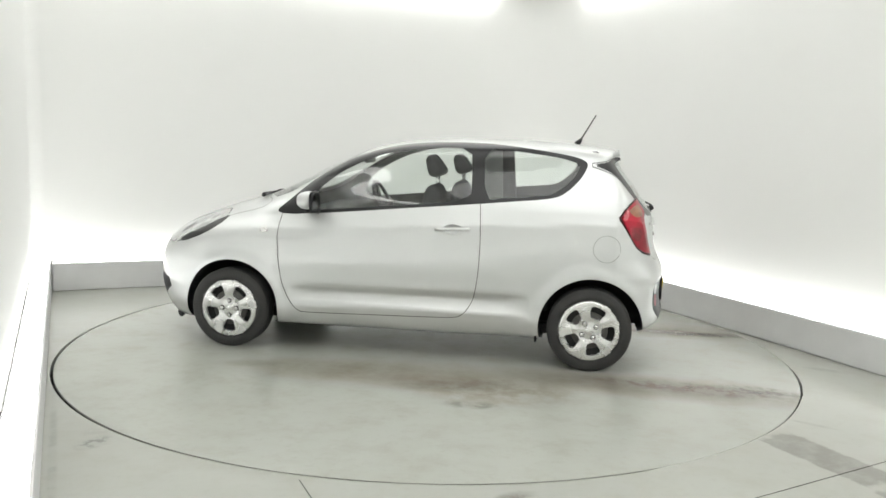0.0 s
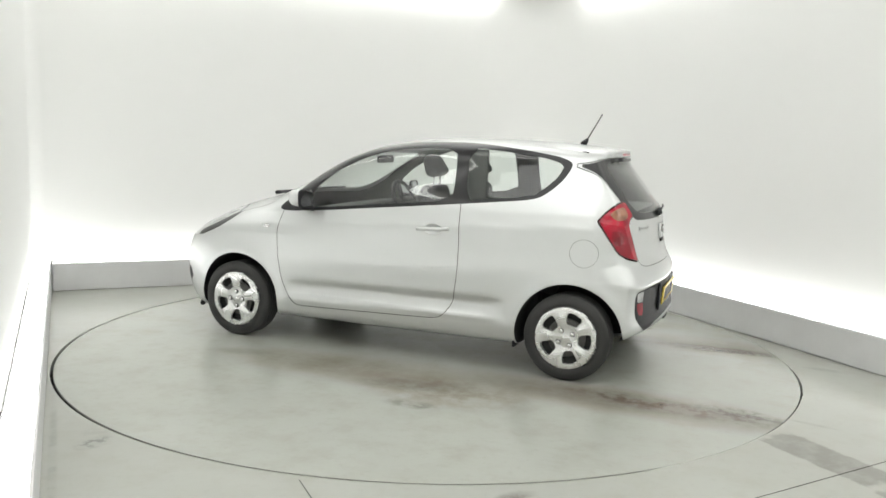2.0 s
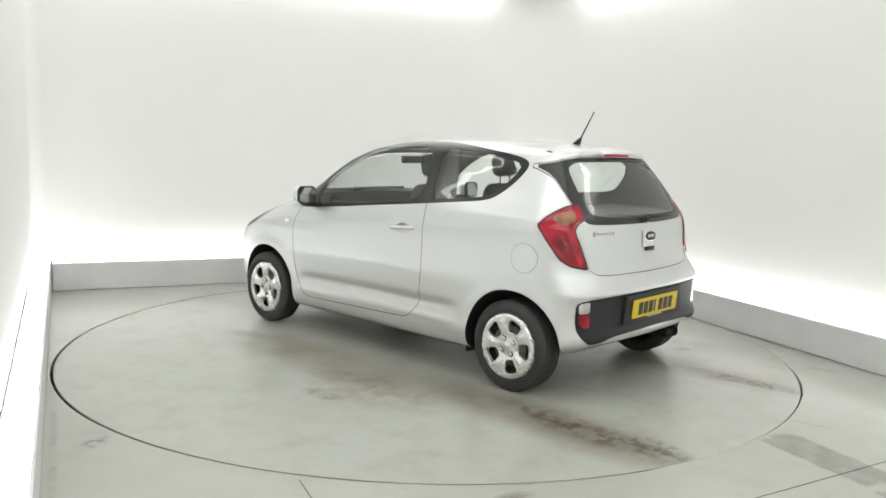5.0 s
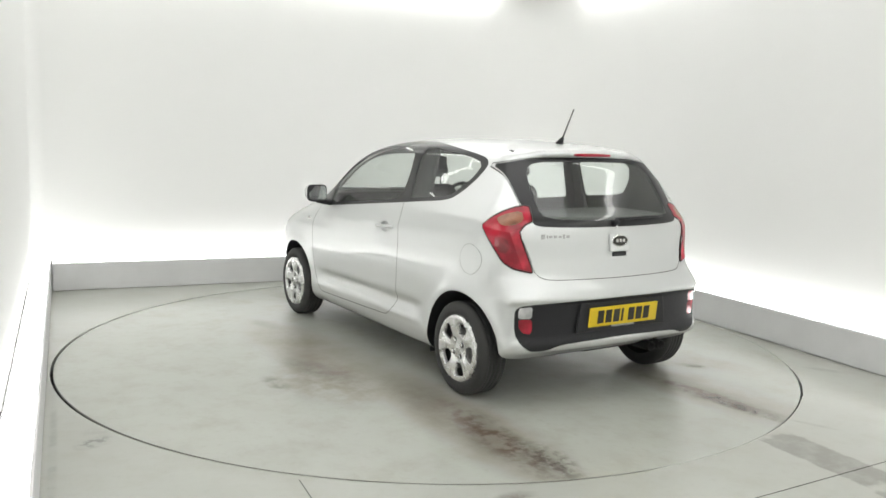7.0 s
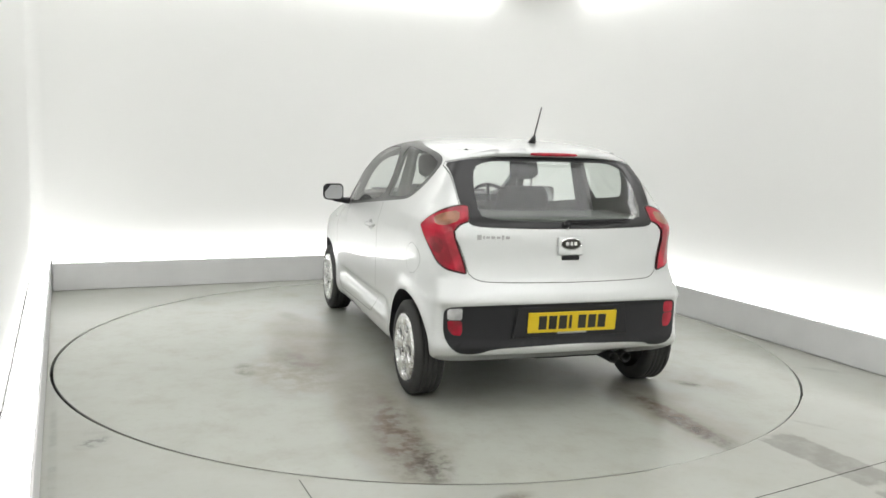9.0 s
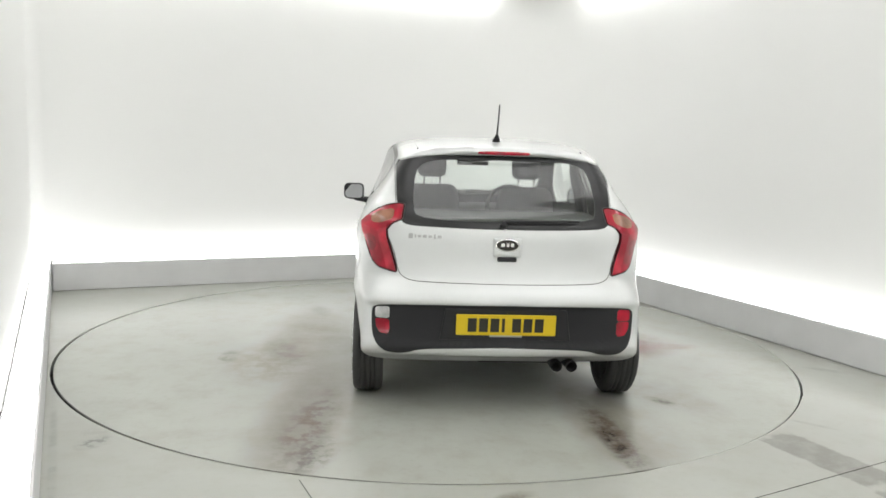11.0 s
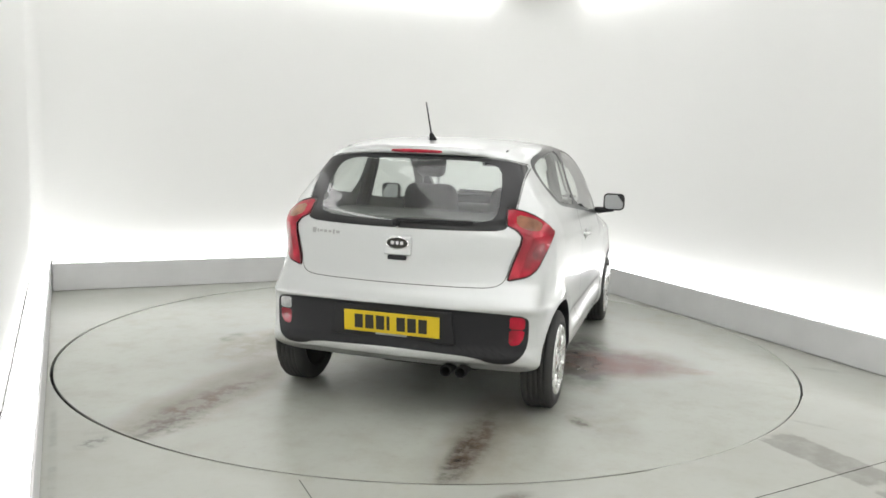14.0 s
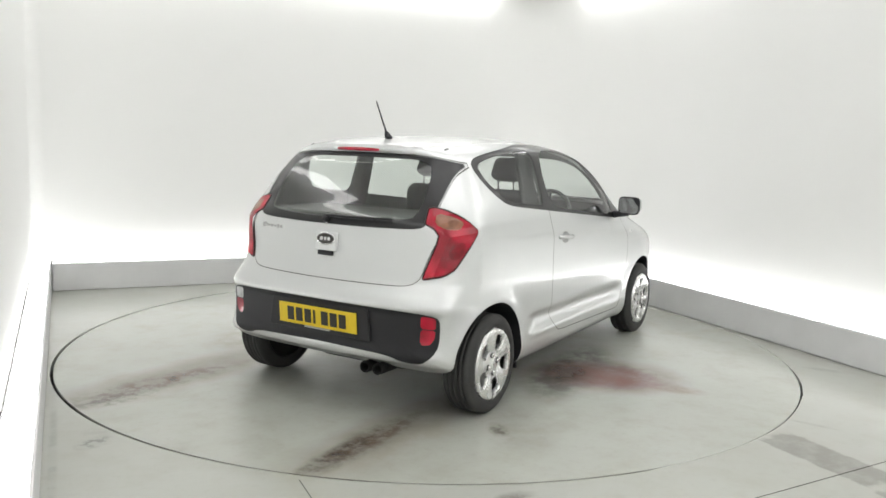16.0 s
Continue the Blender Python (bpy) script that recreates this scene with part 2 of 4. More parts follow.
def build_room():
    # width of the gap round the turntable, by angle: packed with dirt and nearly closed on one side
    GAP = curve([(0, 0.0020), (12, 0.0016), (45, 0.0035), (70, 0.0095), (120, 0.013), (170, 0.016), (215, 0.018), (250, 0.015), (293, 0.0135), (297, 0.0022), (313, 0.0022), (318, 0.0065), (330, 0.0070), (336, 0.014), (345, 0.013), (350, 0.0040), (360, 0.0020)])
    w = HALF + DEEP
    # floor with the round pit for the turntable
    bm = bmesh.new()
    seg = 480
    ring = []
    for i in range(seg):
        a = 2 * math.pi * i / seg
        r = TABLE_R + float(GAP((math.degrees(a) + TURN) % 360))
        ring.append(bm.verts.new((r * math.cos(a), r * math.sin(a), 0)))
    outer = []
    for i in range(seg):
        a = 2 * math.pi * i / seg
        c, s = math.cos(a), math.sin(a)
        k = min((w + 0.2) / abs(c) if abs(c) > 1e-6 else 99, ((BACK + 0.36) if s > 0 else 6.6) / abs(s) if abs(s) > 1e-6 else 99)
        outer.append(bm.verts.new((c * k, s * k, 0)))
    for i in range(seg):
        j = (i + 1) % seg
        bm.faces.new((ring[i], outer[i], outer[j], ring[j]))
    low = [bm.verts.new((v.co.x, v.co.y, -0.05)) for v in ring]
    for i in range(seg):
        j = (i + 1) % seg
        bm.faces.new((ring[j], low[j], low[i], ring[i]))
    room(obj("floor", bm, floor_mat), "pale grey painted concrete studio floor with stains")
    bm = bmesh.new()
    add_lathe(bm, [(2.6, -0.08), (2.6, -0.05)], 64)
    room(obj("turntable_pit", bm, gap_black), "dark pit under the turntable")
    # walls; the back wall runs round into the side walls in smooth curves
    path = [(-w, FRONT)]
    for cx, r, a0 in ((-1, 0.12, 180), (1, 0.75, 90)):
        for i in range(17):
            t = radians(a0 - 90 * i / 16)
            path.append((cx * (w - r) + r * math.cos(t), BACK + DEEP - r + r * math.sin(t)))
    path.append((w, FRONT))
    bm = bmesh.new()
    inner = [[bm.verts.new((x, y, z)) for x, y in path] for z in (0.0, HIGH)]
    for i in range(len(path) - 1):
        bm.faces.new((inner[0][i + 1], inner[0][i], inner[1][i], inner[1][i + 1]))
    wide = [(-w - 0.2, FRONT), (-w - 0.2, BACK + DEEP + 0.2), (w + 0.2, BACK + DEEP + 0.2), (w + 0.2, FRONT)]
    outer = [[bm.verts.new((x, y, z)) for x, y in wide] for z in (0.0, HIGH)]
    for i in range(3):
        bm.faces.new((outer[0][i], outer[0][i + 1], outer[1][i + 1], outer[1][i]))
    for i, j in ((0, 0), (-1, -1)):
        bm.faces.new((inner[0][i], outer[0][j], outer[1][j], inner[1][i]))
    ob = room(obj("wall_back", bm, wall_paint), "smooth white studio wall with coved corners")
    for f in ob.data.polygons:
        f.use_smooth = True
    m = ob.modifiers.new("edges", "EDGE_SPLIT")
    m.split_angle = radians(30)
    room(obj("wall_front", box(-w - 0.2, w + 0.2, FRONT - 0.2, FRONT, 0, HIGH), wall_paint), "smooth white painted studio wall")
    room(obj("ceiling", box(-w - 0.2, w + 0.2, FRONT - 0.2, BACK + DEEP + 0.2, HIGH, HIGH + 0.15), ceiling_paint), "white painted studio ceiling")
    # plinths, each with a lit strip let into its top
    e = 0.004
    runs = (("plinth_back", (-HALF, HALF, BACK, BACK + DEEP - e)),
            ("plinth_left", (-w + e, -HALF - 0.012, FRONT + e, BACK + DEEP - e)),
            ("plinth_right", (HALF, w - e, FRONT + e, BACK + DEEP - e)))
    # unseen plinth behind the camera, added to carry a fill strip
    runs += (("added_plinth_front", (-HALF + 0.004, HALF - 0.004, FRONT + e, FRONT + DEEP)),)
    for name, (x0, x1, y0, y1) in runs:
        room(obj(name, box(x0, x1, y0, y1, 0.003, PLINTH, bevel=0.004), plinth_paint), "low scuffed white plinth along the wall")
    t = PLINTH + 0.002
    strips = (("light_strip_back", (-HALF + 0.01, HALF - 0.01, BACK + 0.012, BACK + DEEP - 0.012)),
              ("light_strip_left", (-w + 0.012, -HALF - 0.022, FRONT + 0.02, BACK + DEEP - 0.012)),
              ("light_strip_right", (HALF + 0.012, w - 0.012, FRONT + 0.02, BACK + DEEP - 0.012)),
              # front strip is added fill light for the car's rear
              ("added_fill_strip_front", (-HALF + 0.02, HALF - 0.02, FRONT + 0.016, FRONT + DEEP - 0.012)))
    for name, (x0, x1, y0, y1) in strips:
        ob = room(obj("plinth_light_strip", box(x0, x1, y0, y1, t - 0.001, t + 0.003), plinth_paint), "glowing white light strip on top of the plinth", kind="")
        tagged(ob, category="light strip", group="plinth lights")
        part("diffuser", box(x0 + 0.004, x1 - 0.004, y0 + 0.004, y1 - 0.004, t + 0.004, t + 0.009), low_light, ob, "glowing white diffuser", smooth=False)
    for name, x, y, l, a in (("floor_joint", -1.48, -4.05, 4.1, 90), ("floor_joint", 1.25, -2.74, 2.3, 5.2), ("wall_joint", -w + 0.004, 0.55, 1.85, 90)):
        z = 0.0 if name == "floor_joint" else PLINTH + 0.010
        ob = obj(name, box(-l / 2, l / 2, -0.0018, 0.0018, z + 0.0005, z + 0.0015), joint_grey)
        ob.matrix_basis = ROOM @ pose(x, y, 0, 0, 0, a)
        tagged(ob, "thin dark joint line", kind="structure")
    # lit strips under the ceiling along the walls, broken at the corners
    zt = HIGH - 0.06
    for x0, x1, y0, y1 in ((-2.3, 1.90, BACK + DEEP - 0.17, BACK + DEEP - 0.03), (-w + 0.03, -w + 0.17, FRONT + 0.3, 2.3), (w - 0.17, w - 0.03, FRONT + 0.3, 2.15), (-2.3, 2.3, FRONT + 0.05, FRONT + 0.2)):
        ob = room(obj("ceiling_light_strip", box(x0, x1, y0, y1, zt, HIGH - 0.002, bevel=0.01), high_light), "glowing white strip light under the ceiling", kind="")
        tagged(ob, category="light strip", group="ceiling lights")
    # three glowing panels, out of view, added to fill the room with light
    for i in range(3):
        y = -3.9 + 2.3 * i
        ob = room(obj("ceiling_fill_panel", box(-1.5, 1.5, y - 0.75, y + 0.75, HIGH - 0.05, HIGH - 0.002, bevel=0.01), fill_light), "large flat glowing white panel added under the ceiling as fill light", kind="")
        tagged(ob, category="light panel", group="ceiling panels")


build_room()


def build_turntable():
    bm = bmesh.new()
    add_lathe(bm, [(TABLE_R - 0.004, -0.045), (TABLE_R - 0.004, -0.012), (TABLE_R, -0.010), (TABLE_R, -0.001), (TABLE_R - 0.001, 0.0)], 480)
    ob = obj("turntable", bm, table_mat)
    rim = bmesh.new()
    add_lathe(rim, [(TABLE_R - 0.0035, -0.046), (TABLE_R + 0.0005, -0.044), (TABLE_R + 0.0005, -0.011), (TABLE_R - 0.0035, -0.0125)], 240, closed=True)
    part("rim", rim, gap_black, ob, "dark steel edge of the turntable", smooth=False)
    return tagged(ob, "round pale grey turntable flush with the floor, stained by tyres, with some of the car's shade painted in", "turntable")


turntable = build_turntable()


# ---------------------------------------------------------------- the car: its shape
# Car axes: x forward, y to its left, z up; the origin lies on the ground midway between the axles.
AXLE, HUB_Z = 1.1925, 0.2664


WIDE = curve([(-1.75, 0.70), (-1.6, 0.735), (-1.4, 0.772), (-1.15, 0.797), (-0.5, 0.797), (0.2, 0.79), (0.9, 0.787), (1.2, 0.785), (1.45, 0.76), (1.7, 0.68), (1.95, 0.55)])
INSET = curve([(0.10, 0.10), (0.18, 0.045), (0.24, 0.018), (0.30, 0.008), (0.36, 0.010), (0.50, 0.006), (0.62, 0.0), (0.76, 0.002), (0.848, 0.004), (0.868, 0.010), (0.90, 0.020), (1.0, 0.050), (1.15, 0.108), (1.31, 0.156), (1.375, 0.170), (1.42, 0.188), (1.6, 0.27)])
TOP = curve([(1.95, 0.60), (1.85, 0.70), (1.75, 0.775), (1.6, 0.850), (1.4, 0.925), (1.22, 0.980), (1.13, 1.005), (1.0, 1.060), (0.85, 1.132), (0.6, 1.26), (0.40, 1.345), (0.2, 1.40), (0.0, 1.43), (-0.3, 1.448), (-0.6, 1.448), (-1.0, 1.432), (-1.25, 1.41), (-1.45, 1.383), (-1.7, 1.34)])
TAIL = curve([(0.10, -1.50), (0.20, -1.55), (0.28, -1.635), (0.325, -1.692), (0.36, -1.69), (0.40, -1.672), (0.48, -1.666), (0.56, -1.668), (0.60, -1.680), (0.63, -1.673), (0.68, -1.650), (0.72, -1.633), (0.82, -1.609), (0.92, -1.598), (0.985, -1.583), (1.10, -1.505), (1.22, -1.415), (1.31, -1.346), (1.330, -1.336), (1.343, -1.345), (1.362, -1.378), (1.382, -1.398), (1.42, -1.402), (1.5, -1.38)])
NOSE = curve([(0.10, 1.70), (0.20, 1.80), (0.30, 1.86), (0.42, 1.89), (0.55, 1.885), (0.65, 1.86), (0.75, 1.83), (0.9, 1.80), (1.5, 1.75)])
UNDER = curve([(-1.75, 0.312), (-1.64, 0.305), (-1.5, 0.25), (-1.2, 0.20), (-0.9, 0.175), (0.9, 0.165), (1.3, 0.165), (1.6, 0.155), (1.9, 0.17)])


def body_field(x, y, z):
    """Below 0 inside the car's outer skin; about the distance to it in metres."""
    y = np.abs(y)
    lift = np.clip((0.3 - x) * 0.055, -0.05, 0.09) * np.clip((z - 0.5) / 0.3, 0, 1) * np.clip((1.25 - z) / 0.25, 0, 1)
    inset = INSET(z - lift)
    inset = inset + 0.052 * np.clip((-0.5 - x) / 0.6, 0, 1.2) * np.clip((z - 1.0) / 0.3, 0, 1) + 0.050 * np.clip((x - 0.5) / 0.45, 0, 1) * np.clip((z - 0.76) / 0.14, 0, 1)
    inset = inset + 0.055 * np.clip((-1.32 - x) / 0.16, 0, 1.2) * np.clip((z - 0.60) / 0.19, 0, 1)
    along = np.clip((0.80 - x) / 0.16, 0, 1) * np.clip((x + 0.80) / 0.16, 0, 1)
    dip = z - 0.415 + 0.015 * x
    scoop = 0.025 * np.exp(-(dip / np.where(dip > 0, 0.030, 0.066)) ** 2) - 0.011 * np.exp(-((z - 0.330 + 0.01 * x) / 0.024) ** 2)
    flare = 0
    for ax in (AXLE, -AXLE):
        d = np.hypot(x - ax, z - HUB_Z)
        flare = flare + 0.011 * np.exp(-((d - 0.335) / 0.05) ** 2)
    f = [y - (WIDE(x) - inset - scoop * along + flare)]
    yy = y / 0.75
    f.append((z - (TOP(x + 0.13 * yy ** 2 * np.clip((x - 0.3) / 0.5, 0, 1)) - 0.045 * yy ** 2 - 0.17 * yy ** 4 * np.clip((-0.75 - x) / 0.5, 0.35, 1))) * 0.9)
    low = np.clip((0.72 - z) / 0.12, 0, 1)
    f.append((TAIL(z) + (0.11 - 0.025 * low + 0.10 * np.clip((z - 1.33) / 0.04, 0, 1)) * yy ** 2 + (0.05 - 0.03 * low) * yy ** 6) - x)
    f.append(x - (NOSE(z) - 0.14 * yy ** 2 - 0.12 * yy ** 6))
    f.append(UNDER(x) - z)
    f = np.stack(np.broadcast_arrays(*f))
    k = 0.026
    top = f.max(0)
    return top + k * np.log(np.exp((f - top) / k).sum(0))


def to_skin(org, way, far=3.0, inset=0.0):
    """Where rays from inside the car meet its skin."""
    lo, hi = np.zeros(len(org)), np.full(len(org), far)
    for _ in range(30):
        mid = (lo + hi) / 2
        p = org + way * mid[:, None]
        inside = body_field(p[:, 0], p[:, 1], p[:, 2]) < -inset
        lo, hi = np.where(inside, mid, lo), np.where(inside, hi, mid)
    return org + way * lo[:, None]


def half_skin(nu, nv, inset=0.0):
    """The left half of the skin as a bmesh: bands round a capsule-like axis, met with the field."""
    za, xa, xb = 0.62, -1.28, 1.45
    cap = 0.17
    org, way = [], []
    for i in range(nu + 1):
        s = i / nu
        if s < cap:
            x, e = xa, (1 - s / cap)
            ex = -math.sin(e * math.pi / 2)
        elif s > 1 - cap:
            x, e = xb, (s - 1 + cap) / cap
            ex = math.sin(e * math.pi / 2)
        else:
            x, ex = xa + (xb - xa) * (s - cap) / (1 - 2 * cap), 0.0
        er = math.sqrt(max(0.0, 1 - ex * ex))
        for j in range(nv + 1):
            a = -math.pi / 2 + math.pi * j / nv
            org.append((x, 0, za))
            way.append((ex, er * math.cos(a), er * math.sin(a)))
    p = to_skin(np.array(org), np.array(way), inset=inset)
    p = p.reshape(nu + 1, nv + 1, 3)
    p[:, 0, 1] = 0
    p[:, -1, 1] = 0
    bm = bmesh.new()
    vs = [[bm.verts.new(q) for q in row] for row in p]
    for i in range(nu):
        for j in range(nv):
            bm.faces.new((vs[i][j], vs[i + 1][j], vs[i + 1][j + 1], vs[i][j + 1]))
    bmesh.ops.remove_doubles(bm, verts=vs[0] + vs[-1], dist=0.0005)
    return bm




AXES = {"xz": ((1, 0, 0), (0, 0, 1)), "yz": ((0, 1, 0), (0, 0, 1)), "xy": ((1, 0, 0), (0, 1, 0)), "rear": ((0.70711, 0.70711, 0), (0, 0, 1)), "fore": ((-0.70711, 0.70711, 0), (0, 0, 1))}


def rounded(pts, times=2, w=0.22):
    """Cuts the corners of a closed outline."""
    for _ in range(times):
        out = []
        for (a, b), (c, d) in zip(pts, pts[1:] + pts[:1]):
            out += [(a + w * (c - a), b + w * (d - b)), (c - w * (c - a), d - w * (d - b))]
        pts = out
    return pts


def shrunk(pts, d):
    """An outline moved inwards by d (outwards where d is below 0)."""
    area = sum(a[0] * b[1] - b[0] * a[1] for a, b in zip(pts, pts[1:] + pts[:1]))
    d = d if area > 0 else -d
    out = []
    for p, c, n in zip(pts[-1:] + pts[:-1], pts, pts[1:] + pts[:1]):
        e, f = Vector((c[0] - p[0], c[1] - p[1])), Vector((n[0] - c[0], n[1] - c[1]))
        if e.length < 1e-6 or f.length < 1e-6:
            out.append(c)
            continue
        m = (Vector((-e.y, e.x)).normalized() + Vector((-f.y, f.x)).normalized())
        m = m.normalized() if m.length > 1e-6 else m
        out.append((c[0] + m.x * d, c[1] + m.y * d))
    return out


def within(pts, a, b):
    hit = False
    for (x0, y0), (x1, y1) in zip(pts, pts[1:] + pts[:1]):
        if (y0 > b) != (y1 > b) and a < (x1 - x0) * (b - y0) / (y1 - y0) + x0:
            hit = not hit
    return hit


def score(bm, pts, axes, keep, reach=0.06):
    """Cuts the faces that keep(centre) allows along an outline seen along the third axis."""
    A, B = (Vector(v) for v in AXES[axes])
    D = A.cross(B)
    a0, a1 = min(p[0] for p in pts) - reach, max(p[0] for p in pts) + reach
    b0, b1 = min(p[1] for p in pts) - reach, max(p[1] for p in pts) + reach
    near = set()
    for f in bm.faces:
        c = f.calc_center_median()
        if keep(c) and a0 < c.dot(A) < a1 and b0 < c.dot(B) < b1:
            near.add(f)
    for p, q in zip(pts, pts[1:] + pts[:1]):
        e = Vector((q[0] - p[0], q[1] - p[1]))
        n = e.length
        if n < 1e-5:
            continue
        e /= n
        geom = set()
        for f in near:
            side = [(v.co.dot(A) - p[0], v.co.dot(B) - p[1]) for v in f.verts]
            t = [u * e.x + w * e.y for u, w in side]
            h = [u * -e.y + w * e.x for u, w in side]
            if min(t) < n and max(t) > 0 and min(h) < 1e-6 and max(h) > -1e-6:
                geom.add(f)
        if not geom:
            continue
        es = {x for f in geom for x in f.edges}
        vs = {x for f in geom for x in f.verts}
        r = bmesh.ops.bisect_plane(bm, geom=list(geom) + list(es) + list(vs), dist=1e-5, plane_co=p[0] * A + p[1] * B, plane_no=(e.x * A + e.y * B).cross(D))
        near = {f for f in near if f.is_valid} | {f for f in r["geom"] if isinstance(f, bmesh.types.BMFace)}
    return pts


def skin_normals(me, inset=0.0):
    co = np.empty(len(me.vertices) * 3)
    me.vertices.foreach_get("co", co)
    co = co.reshape(-1, 3)
    h = 0.004
    g = np.stack([(body_field(*(co + h * d).T) - body_field(*(co - h * d).T)) for d in np.eye(3)], 1)
    g /= np.linalg.norm(g, axis=1)[:, None] + 1e-9
    me.normals_split_custom_set_from_vertices(g.tolist())
    return g


# ---------------------------------------------------------------- the car: its outlines
SIDE = lambda c: c.y > 0.42
REAR = lambda c: c.x < -1.15
FRONT_END = lambda c: c.x > 1.0
window_band = rounded([(0.935, 0.900), (0.80, 1.020), (0.684, 1.133), (0.505, 1.250), (0.321, 1.331), (0.14, 1.386), (-0.088, 1.413), (-0.428, 1.420), (-0.69, 1.400), (-0.982, 1.361), (-1.09, 1.338), (-1.138, 1.302), (-1.095, 1.215), (-1.028, 1.142), (-0.944, 1.084), (-0.645, 1.053), (-0.43, 1.030), (0.081, 0.979), (0.456, 0.940)], 2)
door_pane = rounded([(0.629, 1.075), (0.489, 1.192), (0.309, 1.288), (0.126, 1.346), (-0.098, 1.378), (-0.385, 1.380), (-0.400, 1.20), (-0.402, 1.052), (0.084, 1.000), (0.459, 0.962), (0.640, 0.944)], 1)
quarter_pane = rounded([(-0.470, 1.388), (-0.692, 1.370), (-0.947, 1.340), (-1.085, 1.303), (-1.055, 1.225), (-0.985, 1.155), (-0.915, 1.103), (-0.642, 1.077), (-0.490, 1.062)], 1)
door_edge = rounded([(0.86, 0.92), (0.872, 0.80), (0.869, 0.722), (0.86, 0.58), (0.841, 0.458), (0.79, 0.34), (0.725, 0.268), (0.64, 0.264), (-0.27, 0.289), (-0.35, 0.298), (-0.395, 0.33), (-0.432, 0.385), (-0.455, 0.45), (-0.476, 0.60), (-0.482, 0.791), (-0.477, 0.92), (-0.470, 1.03), (-0.462, 1.13), (0.45, 1.06), (0.84, 0.97)], 1)
flap_edge = [(-1.270 + 0.085 * math.cos(2 * math.pi * i / 28), 0.787 + 0.085 * math.sin(2 * math.pi * i / 28)) for i in range(28)]
lamp_edge = rounded([(-0.400, 0.980), (-0.450, 1.025), (-0.505, 1.060), (-0.568, 1.086), (-0.625, 1.098), (-0.655, 1.090), (-0.684, 1.010), (-0.640, 0.985), (-0.618, 0.950), (-0.700, 0.745), (-0.690, 0.733), (-0.590, 0.754), (-0.530, 0.788), (-0.460, 0.885)], 1, 0.15)
FOLD = ((-0.412, 0.972), (-0.565, 0.950), (-0.640, 0.760))     # creases of the tail light, seen from the rear corner
lens_edge = shrunk(lamp_edge, 0.010)
upper_edge = [(-0.390, 0.974), (-0.412, 0.972), (-0.565, 0.950), (-0.66, 0.985), (-0.72, 1.0), (-0.70, 1.12), (-0.40, 1.12)]
inner_edge = [(-0.565, 0.950), (-0.640, 0.760), (-0.65, 0.70), (-0.75, 0.70), (-0.72, 0.99), (-0.66, 0.985)]
cell_edge = rounded([(-0.478, 0.925), (-0.545, 0.925), (-0.575, 0.870), (-0.548, 0.835), (-0.500, 0.850)], 2)
signal_edge = rounded([(-0.485, 1.020), (-0.530, 1.047), (-0.615, 1.066), (-0.632, 1.012), (-0.575, 0.985), (-0.515, 0.985)], 1)
glass_edge = rounded([(-0.3, 1.350), (0.0, 1.350), (0.30, 1.346), (0.456, 1.336), (0.535, 1.320), (0.580, 1.305), (0.582, 1.24), (0.578, 1.11), (0.562, 1.02), (0.540, 0.990), (0.484, 0.980), (0.2, 0.975), (0.0, 0.975), (-0.3, 0.975)], 1)
view_edge = rounded([(-0.3, 1.328), (0.0, 1.328), (0.30, 1.325), (0.40, 1.317), (0.463, 1.285), (0.485, 1.20), (0.492, 1.08), (0.468, 1.025), (0.2, 1.012), (0.0, 1.012), (-0.3, 1.012)], 1)
gate_edge = rounded([(-0.3, 0.694), (0.0, 0.694), (0.443, 0.696), (0.51, 0.703), (0.545, 0.720), (0.566, 0.75), (0.580, 0.82), (0.61, 0.90), (0.64, 0.955), (0.62, 1.0), (0.575, 1.03), (0.584, 1.11), (0.589, 1.24), (0.588, 1.308), (0.538, 1.326), (0.456, 1.342), (0.30, 1.350), (0.0, 1.354), (-0.3, 1.354)], 1)
stop_edge = rounded([(-0.1, 1.358), (0.12, 1.358), (0.148, 1.364), (0.135, 1.376), (-0.1, 1.378)], 1)
guard_edge = rounded([(-0.3, 0.592), (0.0, 0.592), (0.40, 0.587), (0.652, 0.576), (0.690, 0.560), (0.697, 0.53), (0.694, 0.42), (0.670, 0.365), (0.62, 0.327), (0.56, 0.322), (0.50, 0.330), (0.46, 0.347), (0.37, 0.358), (0.0, 0.370), (-0.3, 0.370)], 1)
bulb_top = rounded([(0.603, 0.503), (0.603, 0.561), (0.620, 0.566), (0.668, 0.562), (0.678, 0.550), (0.676, 0.503)], 1, 0.15)
bulb_low = rounded([(0.603, 0.499), (0.676, 0.499), (0.672, 0.455), (0.650, 0.425), (0.612, 0.420), (0.601, 0.44)], 1, 0.15)
screen_edge = rounded([(1.115, -0.3), (1.115, 0.0), (1.09, 0.20), (1.03, 0.42), (0.93, 0.58), (0.60, 0.575), (0.42, 0.535), (0.34, 0.44), (0.375, 0.20), (0.385, 0.0), (0.385, -0.3)], 1)
head_edge = rounded([(-0.455, 0.760), (-0.415, 0.825), (-0.470, 0.888), (-0.600, 0.918), (-0.70, 0.870), (-0.90, 0.80), (-0.93, 0.72), (-0.75, 0.67), (-0.60, 0.695)], 2)
bezel_edge = rounded([(-0.430, 0.885), (-0.405, 0.825), (-0.450, 0.755), (-0.600, 0.685), (-0.640, 0.715), (-0.520, 0.785), (-0.480, 0.850)], 1)
beam_edge = rounded([(-0.530, 0.885), (-0.500, 0.815), (-0.590, 0.755), (-0.655, 0.790), (-0.610, 0.875)], 1)
